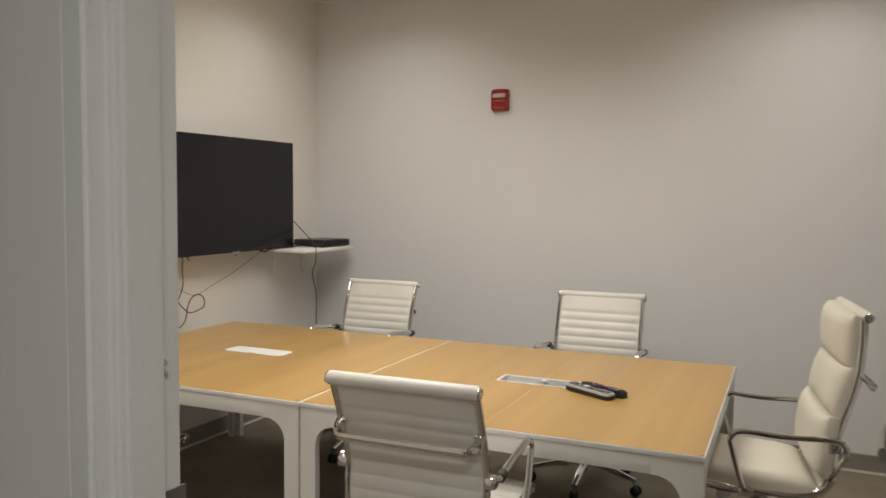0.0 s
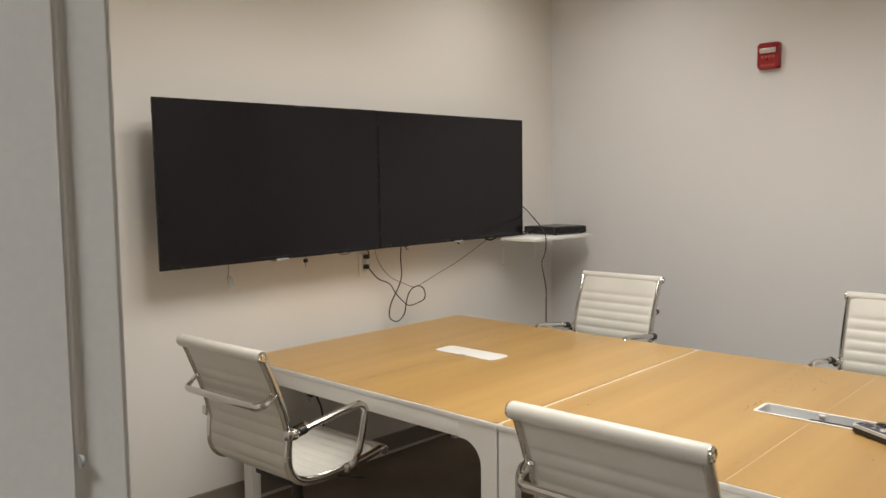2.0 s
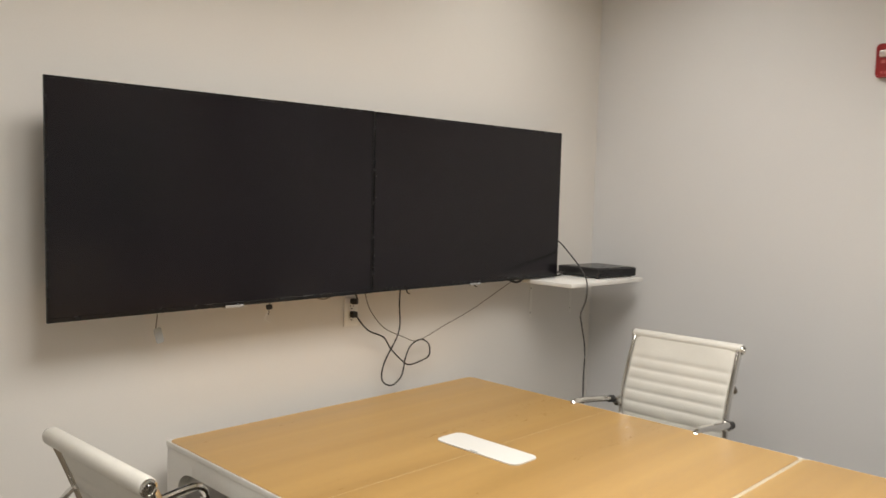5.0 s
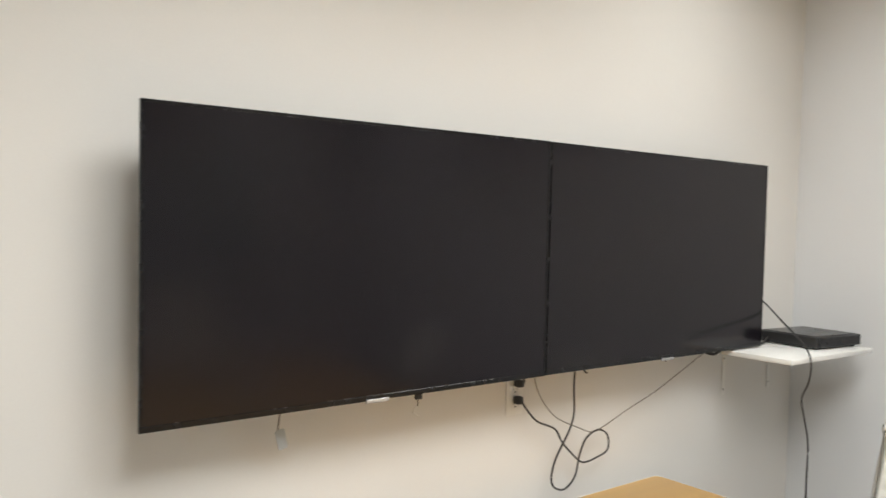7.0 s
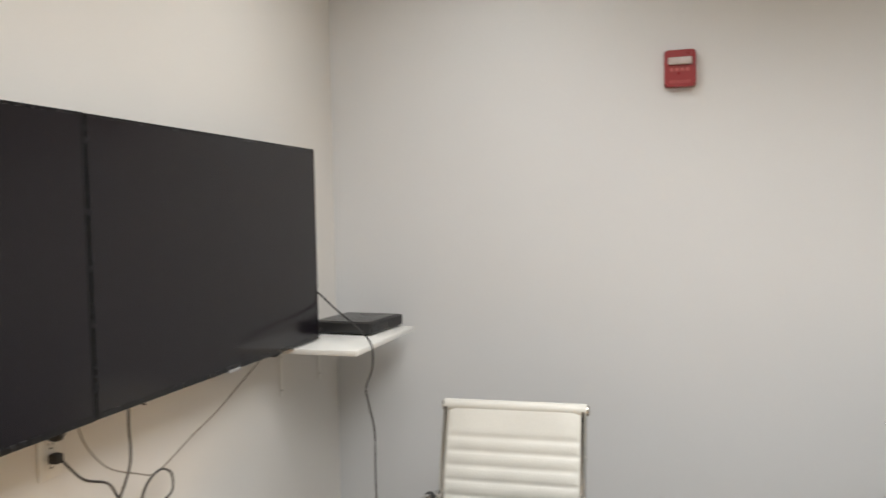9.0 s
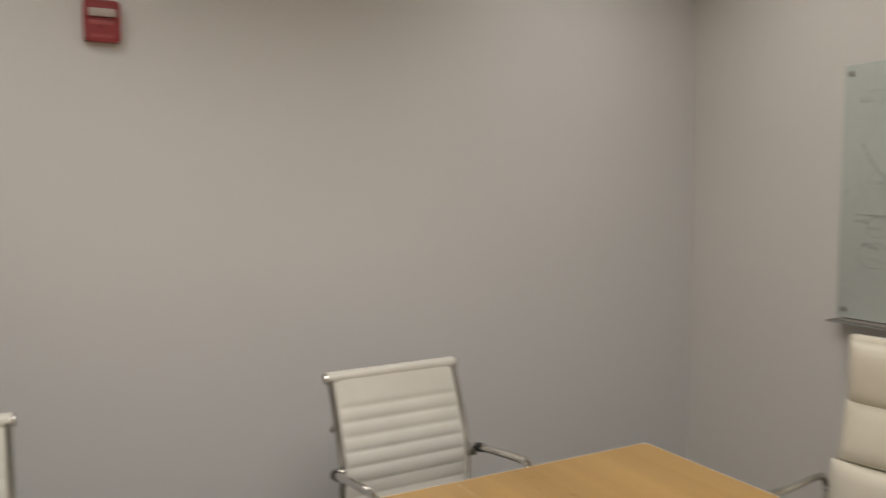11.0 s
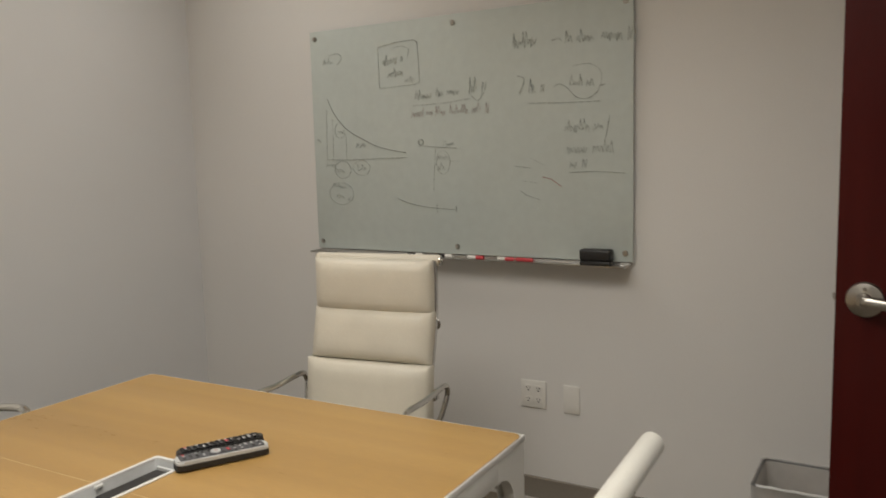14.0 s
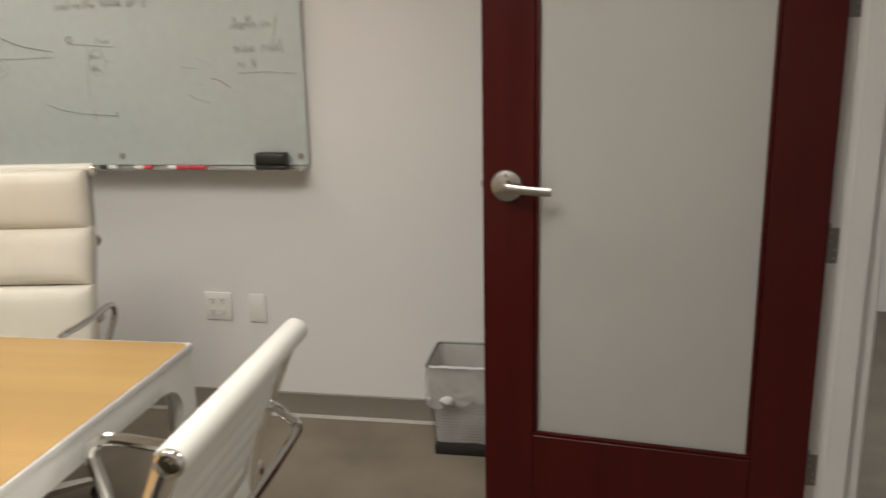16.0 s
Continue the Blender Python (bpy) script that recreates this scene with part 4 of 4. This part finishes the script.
# ---- fire alarm ----
def alarm():
    ob = thing("fire_alarm", pose(1.496, 0, 2.2145, 0, 0, 180), "red wall-mounted fire alarm strobe with a clear lens", "fire alarm")
    bm = prism(bmesh.new(), rounded(-0.060, -0.071, 0.060, 0.071, 0.012), "y", 0.0005, 0.034)
    bmesh.ops.bevel(bm, geom=[e for e in bm.edges if all(v.co.y > 0.03 for v in e.verts)], offset=0.009, segments=3, affect="EDGES")
    part("housing", bm, M_RED, ob)
    part("strobe_lens", boxed((-0.045, 0.0342, 0.012), (0.045, 0.048, 0.042), 0.006, 2), M_LENS_CLEAR, ob, "clear strobe lens")
    bm = bmesh.new()
    for x in (-0.034, -0.014, 0.006, 0.026):
        box(bm, (x, 0.0342, -0.012), (x + 0.012, 0.0352, 0.001))
    part("lettering", bm, M_PINK, ob)
    bm = bmesh.new()
    for x in range(6):
        box(bm, (-0.036 + x * 0.0135, 0.0342, -0.058), (-0.0305 + x * 0.0135, 0.0352, -0.046))
    part("sound_slot", bm, M_PINK, ob)


M_LENS_CLEAR = material("strobe_plastic", (0.52, 0.45, 0.43), 0.15, vary=0.06, scale=40, bump=0)
alarm()


# ---- glass board ----
BY0, BY1, BZ0, BZ1, BX = -2.458, -0.872, 1.078, 2.118, W - 0.027


def glass_board():
    ob = thing("glass_board", pose(BX, BY1, BZ0), "green-tinted glass writing board with faint marker notes", "whiteboard")
    w, h = BY1 - BY0, BZ1 - BZ0
    part("glass", boxed((0, -w, 0), (0.006, 0, h), 0.0015, 2), M_BOARD, ob)
    for y in (-0.03, -w / 2, -w + 0.03):
        for z in (0.035, h - 0.035):
            off = part("standoff", lathe(bmesh.new(), [(0, 0), (0.011, 0), (0.012, 0.002), (0.010, 0.006), (0, 0.0065)], pose(-0.0002, y, z, 0, -90), 16), M_STEEL, ob, "round steel standoff")
            part("spacer", lathe(bmesh.new(), [(0, 0.0), (0.009, 0.0), (0.009, 0.0205), (0, 0.0205)], pose(0.0062, y, z, 0, 90), 12), M_STEEL, off)

    rng = random.Random(5)

    def at(u, v):
        """u, v: share of the board's width and height from its upper north corner."""
        return Vector((-0.0012, -0.028 - u * 1.6, h + 0.002 - v * 1.04))

    def stroke(bm, pts, r=0.0026, smooth=5):
        tube(bm, curve_through([at(*p) for p in pts], smooth) if smooth else [at(*p) for p in pts], r * 0.6, 5, 1.0, up=(1, 0, 0))

    def scrawl(bm, u0, v0, u1, hgt, v1=None, r=0.0015):
        """A worn line of unreadable words: each a short bar of close ticks, with gaps between."""
        u = u0
        v1 = v0 if v1 is None else v1
        while u < u1 - 0.008:
            end = min(u + rng.uniform(0.020, 0.070), u1)
            pts, x, k = [], u, 0
            while x < end:
                base = v0 + (v1 - v0) * (x - u0) / max(1e-6, u1 - u0)
                tall = rng.choice((0.42, 0.5, 0.55, 0.95))
                pts.append((x, base - hgt * (tall if k % 2 else rng.uniform(-0.12, 0.15))))
                x += rng.uniform(0.0026, 0.0058)
                k += 1
            if len(pts) > 2:
                stroke(bm, pts, r, 3)
            u = end + rng.uniform(0.007, 0.014)

    def oval(bm, u, v, a, b, r=0.002):
        tube(bm, curve_through([at(u + a * math.cos(k), v + b * math.sin(k)) for k in [2 * math.pi * i / 10 for i in range(10)]], 4, True), r * 0.6, 5, closed=True, up=(1, 0, 0))

    def drawn(name, bm, mat, label):
        tagged(part(name, bm, mat, ob, label), kind="stuff")

    bm = bmesh.new()       # the falling curve on its axes
    stroke(bm, [(0.040, 0.310), (0.058, 0.365), (0.085, 0.420), (0.118, 0.462), (0.162, 0.497), (0.215, 0.533), (0.265, 0.552), (0.315, 0.565)], 0.0032)
    part("drawn_curve", bm, M_INK, ob, "falling curve in dark marker")
    bm = bmesh.new()
    stroke(bm, [(0.036, 0.36), (0.03, 0.59)], 0.0016, 0), stroke(bm, [(0.025, 0.588), (0.16, 0.590), (0.319, 0.586)], 0.0026, 0)
    stroke(bm, [(0.056, 0.40), (0.056, 0.588)], 0.0014, 0), stroke(bm, [(0.105, 0.47), (0.105, 0.588)], 0.0012, 0)
    oval(bm, 0.083, 0.455, 0.019, 0.035), oval(bm, 0.088, 0.635, 0.03, 0.04), oval(bm, 0.158, 0.628, 0.03, 0.033), oval(bm, 0.08, 0.745, 0.045, 0.05)
    scrawl(bm, 0.072, 0.47, 0.098, 0.03), scrawl(bm, 0.14, 0.535, 0.185, 0.035), scrawl(bm, 0.14, 0.64, 0.175, 0.03), scrawl(bm, 0.065, 0.65, 0.115, 0.035)
    scrawl(bm, 0.025, 0.62, 0.06, 0.025), scrawl(bm, 0.05, 0.71, 0.10, 0.03, 0.73), scrawl(bm, 0.06, 0.76, 0.115, 0.03, 0.785), scrawl(bm, -0.004, 0.505, 0.012, 0.025)
    drawn("drawn_axes", bm, M_FAINT, "faint axes and circled marks")
    bm = bmesh.new()       # boxed note at the top
    stroke(bm, [(0.230, 0.104), (0.30, 0.088), (0.35, 0.086), (0.364, 0.10), (0.369, 0.265), (0.35, 0.275), (0.233, 0.280), (0.230, 0.104)], 0.0024, 0)
    scrawl(bm, 0.245, 0.185, 0.315, 0.045, 0.175, 0.0022), scrawl(bm, 0.262, 0.235, 0.315, 0.04), scrawl(bm, 0.32, 0.262, 0.36, 0.025)
    stroke(bm, [(0.275, 0.115), (0.31, 0.108), (0.335, 0.125), (0.33, 0.155)], 0.0016), scrawl(bm, 0.03, 0.155, 0.085, 0.025), stroke(bm, [(0.05, 0.115), (0.085, 0.11), (0.10, 0.135), (0.08, 0.16)], 0.0014)
    drawn("boxed_note", bm, M_FAINT, "faint boxed note")
    bm = bmesh.new()       # middle lines of notes
    scrawl(bm, 0.353, 0.340, 0.495, 0.04, 0.330, 0.0022), scrawl(bm, 0.525, 0.325, 0.578, 0.06, 0.318, 0.0022), stroke(bm, [(0.345, 0.365), (0.45, 0.362), (0.525, 0.350)], 0.0022, 0)
    stroke(bm, [(0.53, 0.335), (0.55, 0.36), (0.57, 0.33)], 0.002)
    stroke(bm, [(0.36, 0.538), (0.42, 0.545), (0.49, 0.553)], 0.0026, 0), stroke(bm, [(0.414, 0.55), (0.406, 0.73)], 0.002, 0), oval(bm, 0.367, 0.522, 0.008, 0.011, 0.0045)
    scrawl(bm, 0.44, 0.54, 0.475, 0.025), scrawl(bm, 0.42, 0.60, 0.46, 0.035), scrawl(bm, 0.42, 0.645, 0.455, 0.035), oval(bm, 0.438, 0.61, 0.022, 0.05, 0.0016), stroke(bm, [(0.46, 0.605), (0.49, 0.608)], 0.0016, 0)
    drawn("middle_note", bm, M_FAINT, "faint lines of marker notes")
    bm = bmesh.new()
    stroke(bm, [(0.285, 0.766), (0.32, 0.786), (0.37, 0.800), (0.42, 0.807), (0.477, 0.812)], 0.0028), stroke(bm, [(0.477, 0.797), (0.477, 0.822)], 0.0034, 0), stroke(bm, [(0.415, 0.79), (0.415, 0.826)], 0.0018, 0)
    drawn("underline", bm, M_INK, "dark drawn arc with ticks")
    bm = bmesh.new()       # heading and the circled note
    scrawl(bm, 0.656, 0.165, 0.735, 0.06, 0.16, 0.0022), stroke(bm, [(0.765, 0.150), (0.785, 0.143), (0.79, 0.155)], 0.0024, 0)
    scrawl(bm, 0.80, 0.165, 0.875, 0.05, 0.168, 0.0026), scrawl(bm, 0.895, 0.165, 0.985, 0.055, 0.182, 0.0026)
    stroke(bm, [(0.668, 0.275), (0.685, 0.285), (0.683, 0.315), (0.672, 0.345)], 0.0034), scrawl(bm, 0.70, 0.345, 0.745, 0.06, 0.345, 0.0026)
    stroke(bm, [(0.77, 0.325), (0.785, 0.318), (0.805, 0.335), (0.83, 0.372), (0.86, 0.378), (0.885, 0.355)], 0.0028), stroke(bm, [(0.89, 0.335), (0.905, 0.330)], 0.003, 0)
    scrawl(bm, 0.812, 0.33, 0.875, 0.045, 0.33, 0.0024), stroke(bm, [(0.82, 0.255), (0.86, 0.248), (0.89, 0.275), (0.895, 0.31), (0.885, 0.35)], 0.0016), stroke(bm, [(0.698, 0.385), (0.80, 0.390), (0.89, 0.392)], 0.0026, 0)
    drawn("heading", bm, M_FAINT, "faint heading and a circled note")
    bm = bmesh.new()
    scrawl(bm, 0.796, 0.505, 0.90, 0.05, 0.50, 0.0022), scrawl(bm, 0.803, 0.585, 0.94, 0.05, 0.585, 0.0022), scrawl(bm, 0.81, 0.64, 0.86, 0.035, 0.64, 0.0026)
    stroke(bm, [(0.81, 0.66), (0.88, 0.656), (0.955, 0.664)], 0.0028, 0), stroke(bm, [(0.915, 0.445), (0.905, 0.53)], 0.0026, 0)
    drawn("side_note", bm, M_FAINT, "faint underlined note")
    bm = bmesh.new()
    scrawl(bm, 0.338, 0.412, 0.588, 0.04, 0.408, 0.0018)
    drawn("red_note", bm, M_REDFAINT, "faint reddish line of notes")
    bm = bmesh.new()
    stroke(bm, [(0.658, 0.632), (0.701, 0.640)], 0.0022, 0), stroke(bm, [(0.70, 0.60), (0.745, 0.632)], 0.0012, 0), stroke(bm, [(0.675, 0.69), (0.72, 0.70)], 0.0012, 0)
    stroke(bm, [(0.674, 0.732), (0.69, 0.75), (0.727, 0.766)], 0.0026, 0)
    drawn("loose_strokes", bm, M_FAINT, "loose faint strokes")
    bm = bmesh.new()
    stroke(bm, [(0.736, 0.676), (0.76, 0.685), (0.787, 0.713)], 0.0024, 0)
    drawn("red_stroke", bm, M_REDMARK, "short red marker stroke")
    # tray along the lower edge
    out = [(0.0, -0.004), (0.019, -0.004), (0.019, -0.014), (0.0, -0.0145), (-0.075, -0.0145), (-0.080, -0.013), (-0.080, -0.009), (-0.0775, -0.009), (-0.077, -0.0125), (-0.002, -0.0125)]
    tray = part("pen_tray", prism(bmesh.new(), out, "y", -w + 0.012, -0.012), M_ALU, ob, "aluminium pen tray")
    for y in (-0.0118, -w + 0.0118):
        part("tray_end", boxed((-0.081, y - 0.002, -0.0155), (0.0, y + 0.002, -0.006), 0.001, 1), M_ALU, tray)


glass_board()
TRAY_Z = BZ0 - 0.0125


def marker(y, body, capmat, turn, label):
    ob = thing("marker_pen", pose(BX - 0.045, y, TRAY_Z + 0.0085, 0, 0, turn), label, "marker pen", "marker pens in the tray")
    part("barrel", lathe(bmesh.new(), [(0, -0.052), (0.0075, -0.052), (0.0085, -0.046), (0.0085, 0.018), (0, 0.018)], pose(0, 0, 0, 90), 12), body, ob)
    part("cap", lathe(bmesh.new(), [(0, 0.0185), (0.0088, 0.0185), (0.0085, 0.052), (0.006, 0.06), (0, 0.06)], pose(0, 0, 0, -90) @ pose(0, 0, 0), 12), capmat, ob)


for y, body, capmat, turn, lab in ((-1.49, M_PLATE, M_BLACK, 2, "white marker pen with a black cap"), (-1.645, M_PLATE, M_BLACK, -2, "white marker pen with a black cap"),
                                   (-1.80, M_REDINK, M_PLATE, 1, "red and white marker pen"), (-1.905, M_PLATE, M_REDINK, 178, "white marker pen with a red cap"),
                                   (-2.03, M_REDINK, M_REDINK, -1, "red marker pen in the tray")):
    marker(y, body, capmat, turn, lab)
ob = thing("board_eraser", pose(BX - 0.042, -2.323, TRAY_Z), "black felt board eraser in the tray", "eraser")
part("felt", boxed((-0.026, -0.062, 0.0003), (0.026, 0.062, 0.018), 0.004, 2), M_BLACK, ob)
part("grip", boxed((-0.027, -0.064, 0.0185), (0.027, 0.064, 0.066), 0.010, 3), M_BLACK, ob)


# ---- remotes on the table ----
M_RUBBERKEY = material("dark_grey_rubber", (0.075, 0.075, 0.08), 0.5, vary=0.08, scale=30, bump=0.05)
M_PINKKEY = material("pinkish_key", (0.50, 0.36, 0.33), 0.45, vary=0.05, scale=30, bump=0.05)


def remote(x, y, turn, tilt, length, wide, thick, body, face, label, z=TZ, ring=False):
    ob = thing("remote_control", pose(x, y, z, 0, tilt, turn), label, "remote control", "remote controls on the table")
    bm = prism(bmesh.new(), rounded(-length / 2, -wide / 2, length / 2, wide / 2, wide * 0.32), "z", 0.0005, thick * 0.55)
    part("lower_shell", bm, M_BLACK, ob)
    bm = prism(bmesh.new(), rounded(-length / 2 + 0.001, -wide / 2 + 0.001, length / 2 - 0.001, wide / 2 - 0.001, wide * 0.31), "z", thick * 0.56, thick * 0.92)
    bmesh.ops.bevel(bm, geom=[e for e in bm.edges if all(v.co.z > thick * 0.9 for v in e.verts)], offset=0.004, segments=2, affect="EDGES")
    shell = part("upper_shell", bm, body, ob)
    part("key_panel", prism(bmesh.new(), rounded(-length / 2 + 0.012, -wide / 2 + 0.007, length / 2 - 0.012, wide / 2 - 0.007, 0.006), "z", thick * 0.925, thick), face, ob)
    rng = random.Random(3)
    nx, ny = 13, 4
    for i in range(nx):
        for j in range(ny):
            if rng.random() < 0.08 or (ring and 4 <= i <= 6 and j in (1, 2)):
                continue
            px, py = -length / 2 + 0.024 + i * (length - 0.048) / (nx - 1), (j - 1.5) * (wide - 0.022) / ny
            mat = M_REDINK if (i, j) in ((0, 3), (7, 1), (7, 2)) else rng.choice((M_GREY, M_BLACK, M_BLACK, M_RUBBERKEY))
            part("key", boxed((px - 0.0038, py - 0.003, thick), (px + 0.0038, py + 0.003, thick + 0.0022), 0.001, 1), mat, shell)
    if ring:
        mid = -length / 2 + 0.024 + 5 * (length - 0.048) / (nx - 1)
        part("key_ring", lathe(bmesh.new(), [(0.006, 0), (0.013, 0), (0.0135, 0.002), (0.012, 0.0034), (0.007, 0.0034), (0.006, 0)], pose(mid, 0, thick + 0.0002), 20), M_TRAY, shell, "pale round direction ring")
        part("key", lathe(bmesh.new(), [(0, 0), (0.0048, 0), (0.0046, 0.003), (0, 0.0034)], pose(mid, 0, thick + 0.0002), 12), M_PINKKEY, shell)


remote(2.634, -1.872, -28, 0.8, 0.242, 0.056, 0.027, M_TRAY, M_RUBBERKEY, "silver-grey remote control lying across the hatch rim", TZ + 0.0035, True)
remote(2.678, -1.821, -27, 0, 0.232, 0.05, 0.029, M_BLACK, M_BEZEL, "black remote control lying on the table")


# ---- waste basket ----
def basket():
    ob = thing("waste_basket", pose(4.108, -3.113, 0), "wire-mesh waste basket lined with a clear plastic bag", "waste basket")
    x0, x1, y0, y1, h = -0.11, 0.155, -0.155, 0.155, 0.36
    def ring(f):
        return x0 + 0.018 * (1 - f), x1 - 0.018 * (1 - f), y0 + 0.022 * (1 - f), y1 - 0.022 * (1 - f)
    part("base", boxed((x0 + 0.018, y0 + 0.022, 0.0), (x1 - 0.018, y1 - 0.022, 0.045), 0.006, 2), M_BLACK, ob)
    a = ring(1.0)
    line = [(*p, h) for p in rounded(a[0], a[2], a[1], a[3], 0.02)]
    part("rim", tube(bmesh.new(), line, 0.0055, 8, closed=True), M_MESHBIN, ob)
    bm = bmesh.new()
    n = 26
    for k in range(1, n):
        f = k / n
        r = ring(f)
        tube(bm, [(*p, 0.045 + (h - 0.045) * f) for p in rounded(r[0], r[2], r[1], r[3], 0.02, 2)], 0.0005, 3, closed=True)
    lo, hi = rounded(*[ring(0)[i] for i in (0, 2, 1, 3)], 0.02, 2), rounded(*[ring(1)[i] for i in (0, 2, 1, 3)], 0.02, 2)
    m = 22
    for side in range(4):
        for k in range(m + 1):
            u = k / m
            c = [(0, 0, 0, 1), (1, 0, 1, 1), (0, 0, 1, 0), (0, 1, 1, 1)][side]
            p0, p1 = ring(0), ring(1)
            def pt(r):
                ax, ay = c[0] + (c[2] - c[0]) * u, c[1] + (c[3] - c[1]) * u
                return r[0] + (r[1] - r[0]) * ax, r[2] + (r[3] - r[2]) * ay
            tube(bm, [(*pt(p0), 0.045), (*pt(p1), h)], 0.0005, 3)
    part("wire_mesh", bm, M_MESHBIN, ob, "fine dark wire mesh")
    # the bag: slack inside, then a cuff over the rim gathered into a knot
    def around(r, off):
        base = rounded(r[0] - off, r[2] - off, r[1] + off, r[3] + off, 0.022, 5)
        out = []
        for i, p in enumerate(base):
            q = base[(i + 1) % len(base)]
            steps = 1 if math.dist(p, q) < 0.03 else 26
            out += [(p[0] + (q[0] - p[0]) * s / steps, p[1] + (q[1] - p[1]) * s / steps) for s in range(steps)]
        return out

    def skin(rows):
        bm = bmesh.new()
        rows = [[bm.verts.new(p) for p in row] for row in rows]
        for a, b in zip(rows, rows[1:]):
            for i in range(len(a)):
                bm.faces.new((a[i], a[(i + 1) % len(a)], b[(i + 1) % len(a)], b[i]))
        return bm

    ky, kz = y1 - 0.078, h - 0.122
    rows = []
    for k in range(15):                      # slack film inside the mesh
        f = k / 14
        z = 0.05 + (h - 0.05) * f
        row = []
        for p in around(ring(f), -0.006):
            c = noise.noise(Vector((p[0], p[1], z)) * 22) * 0.5 + noise.noise(Vector((p[0], p[1], z)) * 9)
            pull = 0.014 * (1 - f) ** 0.5 * (c - 0.4)
            n = Vector(p).normalized()
            row.append((p[0] + n.x * min(0.0, pull), p[1] + n.y * min(0.0, pull), z))
        rows.append(row)
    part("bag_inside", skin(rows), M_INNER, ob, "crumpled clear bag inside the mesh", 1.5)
    rows = []
    for k in range(17):                      # the cuff outside
        f = k / 16
        row = []
        for p in around(ring(1.0 - 0.3 * f), 0.008 + 0.006 * f):
            share = (p[1] - y0) / (y1 - y0)                      # 1 beside the knot
            hem = 0.115 + 0.045 * share + 0.012 * math.sin(p[1] * 70)
            z = h + 0.006 - (hem + 0.006) * f
            dy, dz = p[1] - ky, z - kz
            d = math.hypot(dy, dz) + 0.012
            fold = 0.0045 * math.sin(11 * math.atan2(dz, dy) + 1.1) * min(1, d / 0.03) * math.exp(-d / 0.11) if p[0] < 0 else 0.003 * math.sin(p[0] * 90)
            fold += 0.002 * noise.noise(Vector((p[0], p[1], z)) * 40) - (0.006 * math.exp(-d / 0.05) if p[0] < 0 else 0)
            n = Vector(p).normalized()
            row.append((p[0] + n.x * fold * (f > 0), p[1] + n.y * fold * (f > 0), z + 0.25 * (kz - z) * math.exp(-d / 0.06) * (p[0] < 0)))
        rows.append(row)
    edge = [(x0 - 0.001, y0 + 0.012 + (y1 - y0 - 0.024) * k / 12, h + 0.004 + 0.0015 * math.sin(k * 2.1)) for k in range(13)]
    fold_over = tube(bmesh.new(), edge, 0.0075, 8, 0.7)
    bag = part("bin_bag", skin(rows), M_LINER, ob, "clear plastic bag folded over the rim", 1.5)
    part("bag_edge", fold_over, M_LINER_KNOT, bag, "white gathered edge of the bag over the rim")
    bm = bmesh.new()
    bmesh.ops.create_icosphere(bm, subdivisions=3, radius=1)
    for v in bm.verts:
        k = 1 + 0.25 * noise.noise(v.co * 2.3)
        v.co = Vector((x0 - 0.012 + v.co.x * 0.016 * k, ky + v.co.y * 0.026 * k, kz + v.co.z * (0.016 - 0.006 * v.co.y) * k))
    part("knot", bm, M_LINER_KNOT, bag, "white knot in the plastic bag", 1.5)


M_LINER_KNOT = clear("bag_knot_film", (0.78, 0.78, 0.77), 0.4, 0.2, 1.1, 0.9)
basket()
